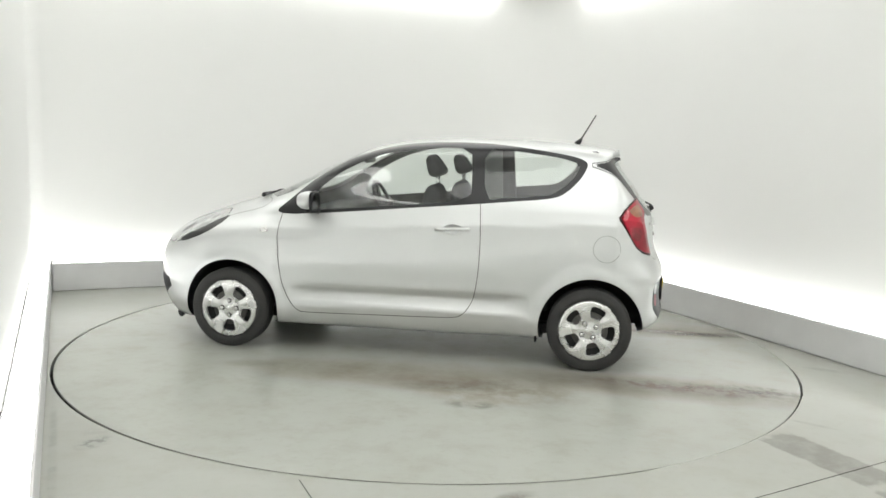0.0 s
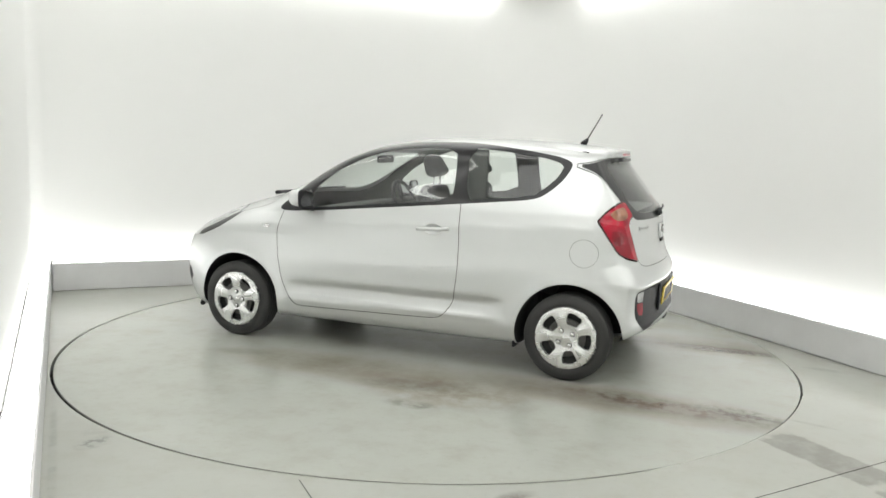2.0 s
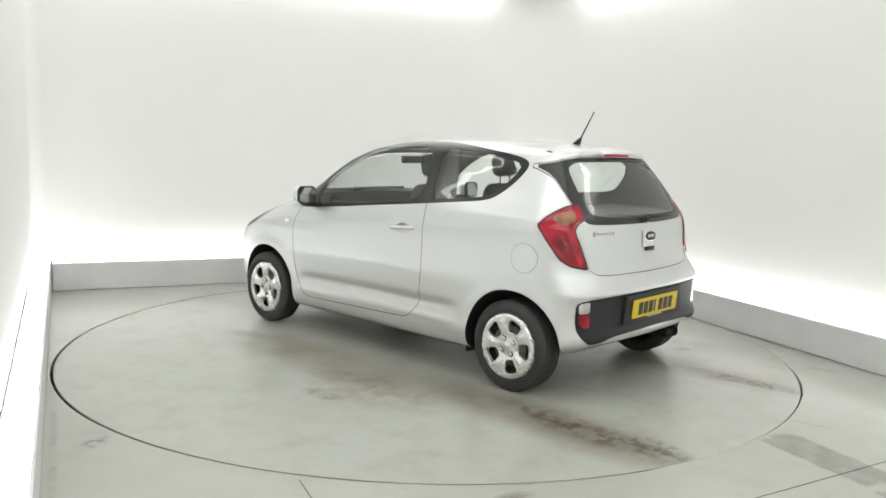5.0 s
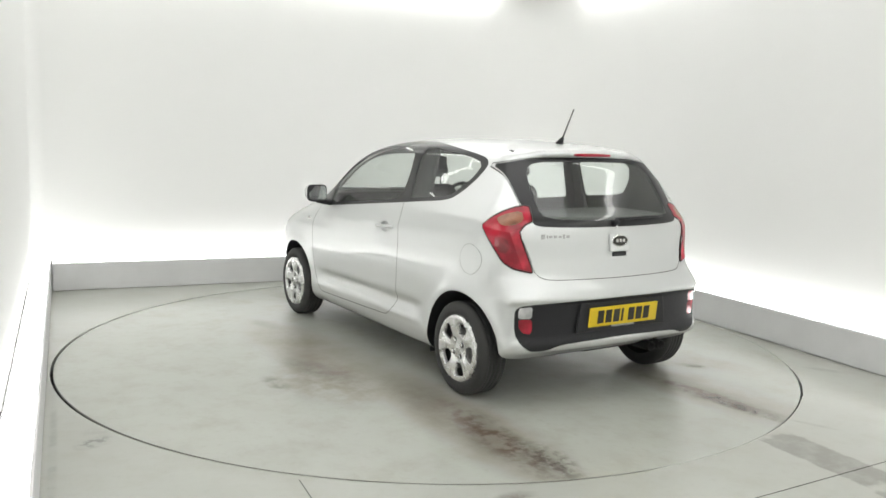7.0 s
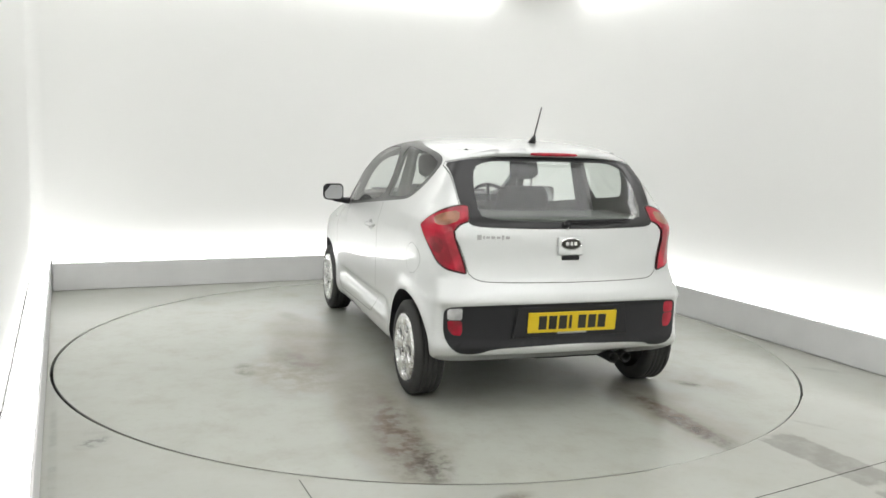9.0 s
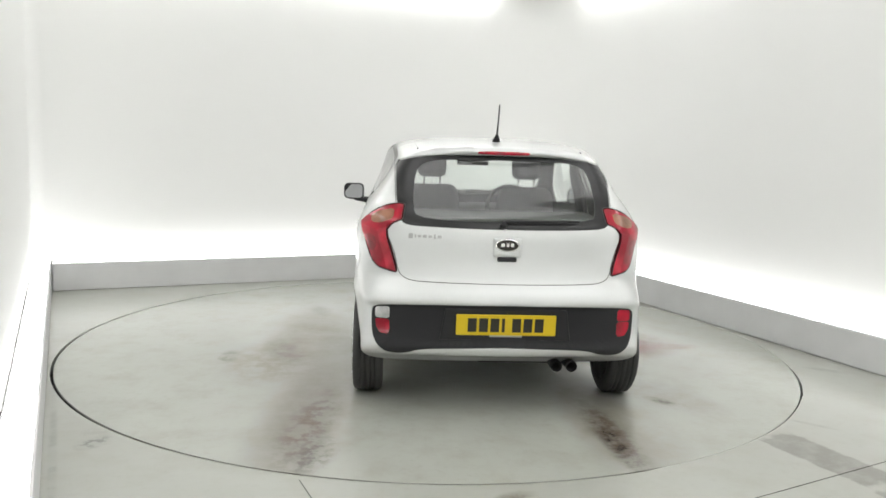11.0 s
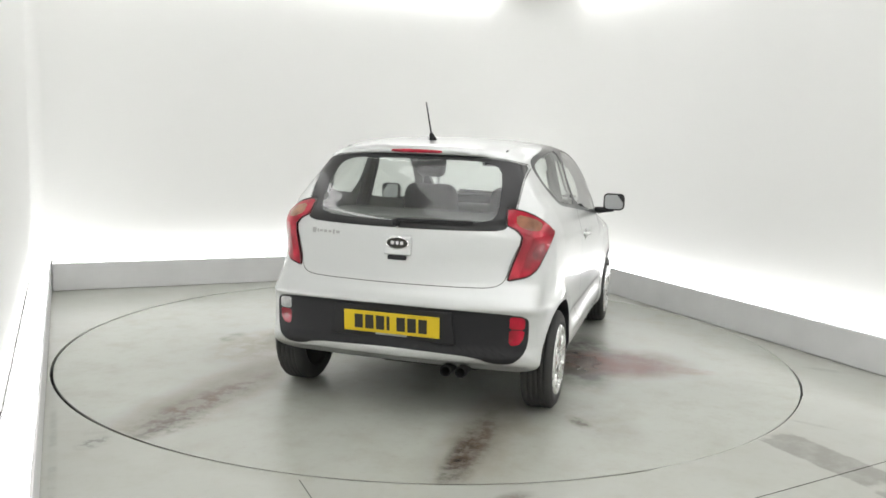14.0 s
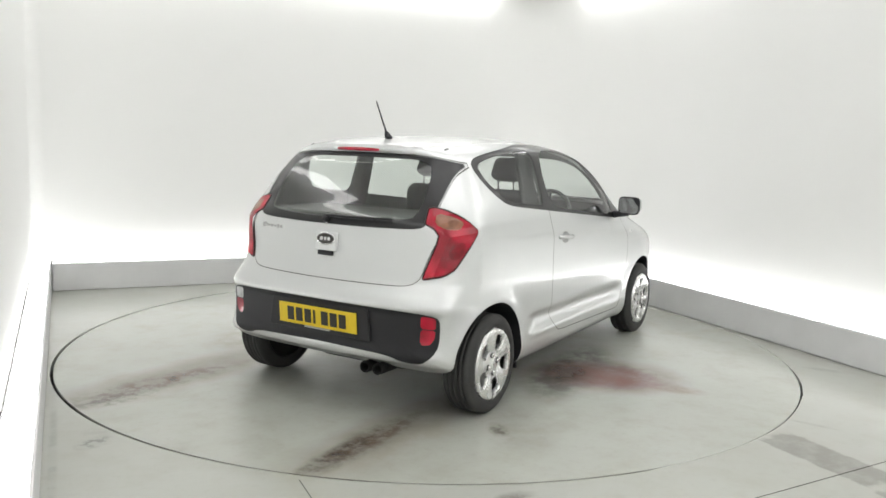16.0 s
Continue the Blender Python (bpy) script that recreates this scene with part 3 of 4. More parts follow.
bulb_edge = [(-0.705 + 0.034 * math.cos(2 * math.pi * i / 16), 0.775 + 0.034 * math.sin(2 * math.pi * i / 16)) for i in range(16)]
mouth_edge = rounded([(-0.3, 0.47), (0.0, 0.47), (0.50, 0.465), (0.665, 0.45), (0.68, 0.35), (0.48, 0.24), (0.0, 0.23), (-0.3, 0.23)], 1)
bonnet_edge = rounded([(1.13, -0.3), (1.13, 0.0), (1.11, 0.2), (1.05, 0.43), (0.96, 0.59), (1.02, 0.65), (1.3, 0.64), (1.55, 0.58), (1.70, 0.45), (1.765, 0.2), (1.775, 0.0), (1.775, -0.3)], 1)
ARCH_R = 0.328
arches = [[(ax + ARCH_R * math.cos(2 * math.pi * i / 72), HUB_Z + 0.002 + ARCH_R * math.sin(2 * math.pi * i / 72)) for i in range(72)] for ax in (AXLE, -AXLE)]

cup_edge = [(-0.300 + 0.062 * math.cos(2 * math.pi * i / 24), 0.866 + 0.034 * math.sin(2 * math.pi * i / 24)) for i in range(24)]
LAMP = lambda c: c.x < -1.1 and c.y > 0.3

# what each outline cuts: name, outline, view, where, width of the joint round it
OUTLINES = [("door", door_edge, "xz", SIDE, 0.005), ("fuel_flap", flap_edge, "xz", SIDE, 0.002), ("window_surround", window_band, "xz", SIDE, 0.0), ("door_window", door_pane, "xz", SIDE, 0.0), ("quarter_window", quarter_pane, "xz", SIDE, 0.0),
            ("bonnet", bonnet_edge, "xy", lambda c: c.x > 0.8 and c.z > 0.6, 0.005), ("windscreen", screen_edge, "xy", lambda c: c.x > 0.2 and c.z > 0.8, 0.0), ("grille", mouth_edge, "yz", lambda c: c.x > 1.45, 0.0), ("headlight", head_edge, "fore", FRONT_END, 0.004), ("headlight_bezel", bezel_edge, "fore", FRONT_END, 0.0), ("headlight_reflector", beam_edge, "fore", FRONT_END, 0.0), ("headlight_bulb", bulb_edge, "fore", FRONT_END, 0.0),
            ("tailgate", gate_edge, "yz", REAR, 0.004), ("glass_border", glass_edge, "yz", REAR, 0.003), ("rear_window", view_edge, "yz", REAR, 0.0), ("stop_light", stop_edge, "yz", REAR, 0.0),
            ("bumper_panel", guard_edge, "yz", REAR, 0.003), ("upper_bulb", bulb_top, "yz", REAR, 0.0), ("lower_bulb", bulb_low, "yz", REAR, 0.0), ("tail_light", lamp_edge, "rear", lambda c: c.x < -1.1 and c.y > 0.3, 0.004), ("lamp_lens", lens_edge, "rear", LAMP, 0.0), ("upper_lens", upper_edge, "rear", LAMP, 0.0), ("inner_lens", inner_edge, "rear", LAMP, 0.0), ("lamp_cell", cell_edge, "rear", LAMP, 0.0), ("signal_lens", signal_edge, "rear", LAMP, 0.0),
            ("handle_cup", cup_edge, "xz", SIDE, 0.0)]


def sorted_faces(bm, outlines, arch):
    """Cuts along all outlines and gives the faces of each, the joints left out."""
    for name, pts, axes, keep, gap in outlines:
        score(bm, pts, axes, keep)
        if gap:
            score(bm, shrunk(pts, gap), axes, keep)
    for pts in arch:
        score(bm, pts, "xz", SIDE)
    views = {k: (Vector(a), Vector(b)) for k, (a, b) in AXES.items()}
    table = [(n, p, shrunk(p, g) if g else p, *views[x], k, (min(q[0] for q in p), max(q[0] for q in p), min(q[1] for q in p), max(q[1] for q in p))) for n, p, x, k, g in outlines]
    found = {}
    for f in bm.faces:
        c = f.calc_center_median()
        what = "body"
        for n, p, inner, A, B, k, (a0, a1, b0, b1) in table:
            a, b = c.dot(A), c.dot(B)
            if n in ("upper_lens", "inner_lens") and what != "lamp_lens":
                continue
            if a0 <= a <= a1 and b0 <= b <= b1 and k(c) and within(p, a, b):
                what = n if p is inner or within(inner, a, b) else n + "_joint"
        if c.y > 0.42:
            for ax in (AXLE, -AXLE):
                if math.hypot(c.x - ax, c.z - HUB_Z - 0.002) < ARCH_R * 0.9995:
                    what = "arch"
        found.setdefault(what, []).append(f)
    return found


def pick(faces, sides=(1,), depth=0.0):
    """A new bmesh of these faces on the left (1) and, mirrored, on the right (-1); depth sinks them below the skin."""
    bm = bmesh.new()
    for s in sides:
        seen = {}
        for f in (faces[s] if isinstance(faces, dict) else faces):
            vs = []
            for v in f.verts:
                if v not in seen:
                    seen[v] = bm.verts.new((v.co.x, v.co.y * s, v.co.z))
                vs.append(seen[v])
            try:
                bm.faces.new(vs if s > 0 else vs[::-1])
            except ValueError:
                pass
    if len(sides) > 1:
        bmesh.ops.remove_doubles(bm, verts=[v for v in bm.verts if abs(v.co.y) < 0.002], dist=0.0015)
    bmesh.ops.recalc_face_normals(bm, faces=bm.faces[:])
    out = sum(f.normal.dot(f.calc_center_median() - Vector((0, 0, 0.6))) * f.calc_area() for f in bm.faces)
    if out < 0:
        bmesh.ops.reverse_faces(bm, faces=bm.faces[:])
    return bm


def panel(name, faces, mat, parent, sides=(1,), label="", depth=0.0):
    ob = part(name, pick(faces, sides), mat, parent, label)
    g = skin_normals(ob.data)
    if depth:
        for v, n in zip(ob.data.vertices, g):
            v.co -= Vector(n) * depth
        skin_normals(ob.data)
    return ob


def crease(q):
    """How far the tail light's lens stands out at a point: highest along its creases."""
    a, b = (q.x + abs(q.y)) * 0.70711, q.z
    d = 9.0
    for (a0, b0), (a1, b1) in zip(FOLD, FOLD[1:]):
        t = min(1, max(0, ((a - a0) * (a1 - a0) + (b - b0) * (b1 - b0)) / ((a1 - a0) ** 2 + (b1 - b0) ** 2)))
        d = min(d, math.hypot(a - a0 - t * (a1 - a0), b - b0 - t * (b1 - b0)))
    return 0.002 + 0.012 * max(0.0, 1 - d / 0.085)


def bowl(q):
    """Depth of the hollow behind the door handle."""
    return -0.024 * max(0.0, 1 - ((q.x + 0.300) / 0.062) ** 2 - ((q.z - 0.866) / 0.034) ** 2) ** 0.7


def formed(name, faces, mat, parent, s, height, label="", fine=0):
    """A piece of the skin pushed out (or in) by height(point), with the shading of its own relief."""
    bm = pick(faces, (s,))
    if fine:
        bmesh.ops.triangulate(bm, faces=bm.faces[:])
        bmesh.ops.subdivide_edges(bm, edges=bm.edges[:], cuts=fine, use_grid_fill=True)
    co = np.array([v.co[:] for v in bm.verts])
    h = 0.004
    g = np.stack([(body_field(*(co + h * d).T) - body_field(*(co - h * d).T)) for d in np.eye(3)], 1)
    g /= np.linalg.norm(g, axis=1)[:, None] + 1e-9
    for v, n in zip(bm.verts, g):
        v.co += Vector(n) * height(v.co)
    return part(name, bm, mat, parent, label)


# ---------------------------------------------------------------- the car: its materials
def car_paint():
    m, n, l, b = nodes_of("silver_metallic_paint")
    tc = n.new("ShaderNodeTexCoord")
    fl = n.new("ShaderNodeTexVoronoi")
    fl.inputs["Scale"].default_value = 900
    l.new(tc.outputs["Object"], fl.inputs["Vector"])
    dust = n.new("ShaderNodeTexNoise")
    dust.inputs["Scale"].default_value, dust.inputs["Detail"].default_value = 3.0, 6
    l.new(tc.outputs["Object"], dust.inputs["Vector"])
    mx = n.new("ShaderNodeMix")
    mx.data_type = "RGBA"
    mx.inputs[6].default_value, mx.inputs[7].default_value = (0.60, 0.612, 0.610, 1), (0.70, 0.712, 0.708, 1)
    l.new(fl.outputs["Color"], mx.inputs[0])
    l.new(mx.outputs[2], b.inputs["Base Color"])
    mr = n.new("ShaderNodeMapRange")
    mr.inputs[1].default_value, mr.inputs[2].default_value, mr.inputs[3].default_value, mr.inputs[4].default_value = 0.3, 0.7, 0.37, 0.43
    l.new(dust.outputs["Fac"], mr.inputs[0])
    l.new(mr.outputs[0], b.inputs["Roughness"])
    b.inputs["Metallic"].default_value = 0.64
    b.inputs["Coat Weight"].default_value, b.inputs["Coat Roughness"].default_value = 0.8, 0.09
    return m


def thin_glass(name, tint):
    """A thin pane: clear and slightly tinted straight through, mirror gloss on its face."""
    m, n, l, b = nodes_of(name)
    n.remove(b)
    tr, gl, mx, lw = n.new("ShaderNodeBsdfTransparent"), n.new("ShaderNodeBsdfGlossy"), n.new("ShaderNodeMixShader"), n.new("ShaderNodeLayerWeight")
    pw, fr = n.new("ShaderNodeMath"), n.new("ShaderNodeMapRange")
    lw.inputs[0].default_value = 0.5
    pw.operation, pw.inputs[1].default_value = "POWER", 5.0
    l.new(lw.outputs["Facing"], pw.inputs[0]), l.new(pw.outputs[0], fr.inputs[0])
    fr.inputs[3].default_value, fr.inputs[4].default_value = 0.08, 1.0
    tr.inputs[0].default_value = (*tint, 1)
    gl.inputs["Color"].default_value, gl.inputs["Roughness"].default_value = (1, 1, 1, 1), 0.02
    l.new(fr.outputs[0], mx.inputs[0]), l.new(tr.outputs[0], mx.inputs[1]), l.new(gl.outputs[0], mx.inputs[2])
    l.new(mx.outputs[0], n["Material Output"].inputs[0])
    return m


def lens(name, col, rough=0.05, ribs=60.0):
    """Coloured lamp plastic: reflector cells of uneven depth under a glossy face."""
    m, n, l, b = nodes_of(name)
    tc = n.new("ShaderNodeTexCoord")
    wv = n.new("ShaderNodeTexWave")
    wv.inputs["Scale"].default_value, wv.inputs["Distortion"].default_value = ribs, 0.6
    wv.bands_direction = "Z"
    nz = n.new("ShaderNodeTexNoise")
    nz.inputs["Scale"].default_value, nz.inputs["Detail"].default_value = 11.0, 2
    l.new(tc.outputs["Object"], wv.inputs["Vector"]), l.new(tc.outputs["Object"], nz.inputs["Vector"])
    mr = n.new("ShaderNodeMapRange")
    mr.inputs[1].default_value, mr.inputs[2].default_value = 0.38, 0.66
    l.new(nz.outputs["Fac"], mr.inputs[0])
    mx, my = n.new("ShaderNodeMix"), n.new("ShaderNodeMix")
    mx.data_type = my.data_type = "RGBA"
    mx.inputs[6].default_value, mx.inputs[7].default_value = (*[c * 0.62 for c in col], 1), (*[min(1, c * 1.2) for c in col], 1)
    l.new(mr.outputs[0], mx.inputs[0])
    my.inputs[0].default_value = 0.2
    my.blend_type = "MULTIPLY"
    l.new(mx.outputs[2], my.inputs[6]), l.new(wv.outputs["Color"], my.inputs[7])
    l.new(my.outputs[2], b.inputs["Base Color"])
    b.inputs["Roughness"].default_value = 0.3
    b.inputs["Specular IOR Level"].default_value = 0.2
    b.inputs["Coat Weight"].default_value, b.inputs["Coat Roughness"].default_value = 0.8, rough
    return m


silver = car_paint()
gloss_black = plain("gloss_black_trim", (0.014, 0.014, 0.015), 0.30, coat=0.25, var=0.1, spec=0.35)
trim_grey = plain("grey_trim_plastic", (0.22, 0.22, 0.22), 0.4)
matt_black = plain("matt_black_plastic", (0.019, 0.019, 0.021), 0.5, bump=0.25, bscale=400, spec=0.3)
rubber = plain("black_tyre_rubber", (0.036, 0.036, 0.035), 0.72, var=0.25, scale=9, bump=0.2, bscale=200)
cabin_trim = plain("grey_cabin_trim", (0.10, 0.105, 0.10), 0.7, bump=0.2, bscale=300)
dark_trim = plain("dark_cabin_trim", (0.04, 0.042, 0.041), 0.7, bump=0.2, bscale=300)
shelf_felt = plain("grey_shelf_felt", (0.16, 0.165, 0.16), 0.85, bump=0.3, bscale=300)
seat_cloth = plain("dark_seat_cloth", (0.035, 0.036, 0.04), 0.9, var=0.2, scale=60, bump=0.4, bscale=500)
chrome = plain("chrome_trim", (0.75, 0.75, 0.75), 0.15, metal=1.0, var=0.03)
badge_grey = plain("dull_badge_metal", (0.42, 0.42, 0.42), 0.35, metal=0.8, var=0.1)
cap_silver = plain("silver_wheel_cover_plastic", (0.74, 0.745, 0.735), 0.27, metal=0.75, coat=0.6, var=0.05, scale=10)
worn_steel = plain("worn_brake_steel", (0.10, 0.098, 0.094), 0.45, metal=0.7, var=0.4, scale=30)
dark_steel = plain("dark_wheel_steel", (0.016, 0.016, 0.016), 0.55, metal=0.4, var=0.3, scale=25)
clear_glass = thin_glass("tinted_window_glass", (0.90, 0.935, 0.915))
red_lens = lens("red_lamp_lens", (0.44, 0.003, 0.024))
brown_lens = lens("smoky_signal_lens", (0.30, 0.13, 0.075))
pink_lens = lens("pale_red_lamp_lens", (0.52, 0.020, 0.045))
deep_lens = lens("deep_red_lamp_lens", (0.33, 0.003, 0.018))
lamp_seal = plain("dark_red_lamp_seal", (0.075, 0.004, 0.008), 0.25, coat=0.4)
head_lens = plain("headlight_lens", (0.62, 0.63, 0.63), 0.18, metal=0.6, coat=1.0, var=0.3, scale=35)
white_lens = lens("white_lamp_lens", (0.66, 0.66, 0.66), ribs=90)
plate_yellow = plain("yellow_plate", (0.72, 0.52, 0.015), 0.35, var=0.05, scale=30)
plate_black = plain("plate_black", (0.02, 0.018, 0.012), 0.5)
mirror_face = plain("mirror_glass", (0.42, 0.43, 0.44), 0.03, metal=1.0, var=0.0)


# ---------------------------------------------------------------- the car: its body
car = tagged(new("car"), "silver three-door hatchback with black window surrounds, standing on the turntable", "car")


def build_body():
    bm = half_skin(230, 104)
    F = sorted_faces(bm, OUTLINES, arches)
    both = (1, -1)
    panel("body", {1: F["body"], -1: F["body"] + F["fuel_flap"] + F["fuel_flap_joint"]}, silver, car, both, "silver painted body shell")
    panel("bonnet", F["bonnet"], silver, car, both)
    panel("windscreen", F["windscreen"], clear_glass, car, both, "clear curved windscreen")
    panel("grille", F["grille"], matt_black, car, both, "black lower grille")
    gate = panel("tailgate", F["tailgate"], silver, car, both, "silver tailgate")
    panel("glass_border", F["glass_border"], gloss_black, gate, both, "black border of the rear window")
    panel("rear_window", F["rear_window"], clear_glass, gate, both, "tinted rear window", 0.002)
    panel("stop_light", F["stop_light"], red_lens, gate, both, "red high stop light")
    guard = panel("bumper_panel", F["bumper_panel"], matt_black, car, both, "matt black rear bumper panel")
    out = {}
    for s in both:
        door = panel("door", F["door"], silver, car, (s,), "silver car door")
        if s > 0:
            panel("fuel_flap", F["fuel_flap"], silver, car, (s,))
        sur = panel("window_surround", F["window_surround"], gloss_black, car, (s,), "gloss black window surround")
        panel("door_window", F["door_window"], clear_glass, door, (s,), "clear door window", 0.003)
        panel("quarter_window", F["quarter_window"], clear_glass, sur, (s,), "clear rear quarter window", 0.003)
        lamp = panel("tail_light", F["tail_light"], lamp_seal, car, (s,), "red wraparound tail light with a dark seal")
        formed("outer_lens", F["lamp_lens"], red_lens, lamp, s, crease, "bright red outer lens")
        formed("inner_lens", F["inner_lens"], pink_lens, lamp, s, crease, "paler red inner lens")
        formed("upper_lens", F["upper_lens"], red_lens, lamp, s, crease, "bright red upper lens")
        formed("lamp_cell", F["lamp_cell"], deep_lens, lamp, s, crease, "dark red lamp cell")
        formed("signal_lens", F["signal_lens"], brown_lens, lamp, s, crease, "smoky brown indicator lens")
        formed("handle_cup", F["handle_cup"], silver, door, s, bowl, "silver hollow behind the handle", 1)
        lamp = panel("headlight", F["headlight"], head_lens, car, (s,), "clear swept-back headlight")
        panel("headlight_bezel", F["headlight_bezel"], gloss_black, lamp, (s,), "black headlight bezel")
        panel("headlight_reflector", F["headlight_reflector"], white_lens, lamp, (s,), "bright headlight reflector")
        panel("headlight_bulb", F["headlight_bulb"], badge_grey, lamp, (s,), "dull metal bulb cover")
        panel("reversing_light" if s > 0 else "fog_light", F["upper_bulb"], white_lens if s > 0 else red_lens, guard, (s,), "white reversing light" if s > 0 else "red rear fog light")
        panel("reflector", F["lower_bulb"], red_lens, guard, (s,), "red reflector")
        out[s] = door
    bm.free()
    # cabin lining: a skin a little further in, open at the panes
    bm = half_skin(150, 70, 0.024)
    cuts = [o for o in OUTLINES if o[0] in ("door_window", "quarter_window", "windscreen", "rear_window")]
    cuts = [(n, p, x, k, 0.0) for n, p, x, k, g in cuts]
    G = sorted_faces(bm, cuts, arches)
    panel("cabin_lining", G["body"], cabin_trim, car, both, "dark grey cabin lining")
    bm.free()
    return out, gate


doors, tailgate = build_body()


def build_arches():
    for ax in (AXLE, -AXLE):
        for s in (1, -1):
            bm = bmesh.new()
            n = 40
            a = [radians(-25 + 230 * i / n) for i in range(n + 1)]
            xs = np.array([ax + (ARCH_R - 0.001) * math.cos(t) for t in a])
            zs = np.array([HUB_Z + 0.002 + (ARCH_R - 0.001) * math.sin(t) for t in a])
            zs = np.maximum(zs, UNDER(xs) + 0.02)
            org = np.stack([xs, np.zeros(n + 1), zs], 1)
            rim = to_skin(org, np.tile((0.0, 1.0, 0.0), (n + 1, 1)))
            rows = [[bm.verts.new((p[0], y * s, p[2])) for p in rim] for y in (0.48,)]
            rows.insert(0, [bm.verts.new((p[0], (p[1] - 0.03) * s, p[2])) for p in rim])
            rows.insert(0, [bm.verts.new((p[0], p[1] * s, p[2])) for p in rim])
            for r, q in zip(rows, rows[1:]):
                for i in range(n):
                    bm.faces.new((r[i], r[i + 1], q[i + 1], q[i]))
            bm.faces.new(rows[-1])
            part("wheel_arch_liner", bm, matt_black, car, "black wheel arch liner")


build_arches()


def build_wheel():
    wheel = new("wheel")
    wheel.parent = car
    R = HUB_Z
    prof = [(0.188, -0.080), (0.215, -0.083), (0.243, -0.080), (0.257, -0.072)]
    for y in (-0.052, -0.028, 0.0, 0.028, 0.052):
        prof += [(R - 0.0012, y - 0.010), (R - 0.0005, y + 0.0), (R - 0.0012, y + 0.010), (R - 0.010, y + 0.0110), (R - 0.010, y + 0.0170)]
    prof = prof[:-2] + [(0.257, 0.072), (0.248, 0.078), (0.243, 0.0795), (0.240, 0.083), (0.215, 0.085), (0.207, 0.0835), (0.199, 0.080), (0.190, 0.070)]
    part("tyre", lathe(prof, 72, "y", closed=True), rubber, wheel, "black rubber tyre")
    part("rim", lathe([(0.189, -0.078), (0.189, 0.05), (0.17, 0.045), (0.06, 0.04), (0.0005, 0.04)], 48, "y"), dark_steel, wheel, "dark steel wheel rim")
    # cover with five openings
    bm = bmesh.new()
    rs = [0.004, 0.02, 0.035, 0.05, 0.062, 0.075, 0.09, 0.105, 0.12, 0.135, 0.15, 0.162, 0.172, 0.180, 0.186, 0.190, 0.192]
    n = 80
    dish = curve([(0, 0.078), (0.03, 0.080), (0.055, 0.076), (0.075, 0.082), (0.12, 0.088), (0.16, 0.090), (0.178, 0.090), (0.188, 0.086), (0.192, 0.078)])
    rings = []
    for r in rs:
        rings.append([bm.verts.new((r * math.cos(2 * math.pi * i / n), float(dish(r)), r * math.sin(2 * math.pi * i / n))) for i in range(n)])
    bm.faces.new(rings[0])
    for a, b in zip(rings, rings[1:]):
        for i in range(n):
            bm.faces.new((a[i], a[(i + 1) % n], b[(i + 1) % n], b[i]))
    holes = []
    for k in range(5):
        c, s = math.cos(radians(72 * k - 90)), math.sin(radians(72 * k - 90))
        pts = rounded([(0.078, -0.020), (0.086, -0.031), (0.138, -0.050), (0.156, -0.042), (0.163, 0.0), (0.156, 0.042), (0.138, 0.050), (0.086, 0.031), (0.078, 0.020)], 1)
        holes.append([(x * c - y * s, x * s + y * c) for x, y in pts])
    for h in holes:
        score(bm, h, "xz", lambda c: True, 0.02)
    gone = [f for f in bm.faces if any(within(h, f.calc_center_median().x, f.calc_center_median().z) for h in holes)]
    bmesh.ops.delete(bm, geom=gone, context="FACES")
    # spokes crowned between the openings
    for v in bm.verts:
        r, a = math.hypot(v.co.x, v.co.z), math.degrees(math.atan2(v.co.z, v.co.x))
        u = abs((a + 90 + 36) % 72 - 36) / 36
        v.co.y += (0.011 * u ** 1.6 - 0.004) * math.exp(-((r - 0.112) / 0.042) ** 2)
    rim = [e for e in bm.edges if e.is_boundary]
    for inward, sink in ((0.0035, 0.005), (0.001, 0.020)):
        r = bmesh.ops.extrude_edge_only(bm, edges=rim)
        made = [v for v in r["geom"] if isinstance(v, bmesh.types.BMVert)]
        for v in made:
            rr = math.hypot(v.co.x, v.co.z)
            if rr < 0.17:
                k = round((math.degrees(math.atan2(v.co.z, v.co.x)) + 90) / 72)
                c = Vector((0.122 * math.cos(radians(72 * k - 90)), 0, 0.122 * math.sin(radians(72 * k - 90))))
                d = Vector((c.x - v.co.x, 0, c.z - v.co.z)).normalized()
                v.co += d * inward
            v.co.y -= sink
        rim = [e for e in r["geom"] if isinstance(e, bmesh.types.BMEdge)]
    bmesh.ops.recalc_face_normals(bm, faces=bm.faces[:])
    cover = part("wheel_cover", bm, cap_silver, wheel, "silver five-spoke wheel cover", smooth=True)
    m = cover.modifiers.new("edges", "EDGE_SPLIT")
    m.split_angle = radians(32)
    part("centre_cap", lathe([(0.026, 0.074), (0.026, 0.081), (0.023, 0.083), (0.0005, 0.0835)], 24, "y"), cap_silver, wheel, "round silver centre cap")
    part("brake_disc", lathe([(0.118, 0.0), (0.118, 0.055), (0.112, 0.058), (0.075, 0.058), (0.070, 0.064), (0.0005, 0.064)], 40, "y"), worn_steel, wheel, "dull steel brake disc")
    for k in range(4):
        a = radians(90 * k)
        at = pose(0.050 * math.cos(a), 0.0765, 0.050 * math.sin(a))
        part("nut_seat", lathe([(0.0160, 0.0), (0.0160, 0.0035), (0.0130, 0.0040), (0.0005, 0.0040)], 16, "y"), dark_steel, wheel, m=at)
        part("wheel_nut", lathe([(0.0125, 0.003), (0.0125, 0.011), (0.0095, 0.0135), (0.0005, 0.0135)], 8, "y"), chrome, wheel, "bright wheel nut", smooth=False, m=at)
    return wheel


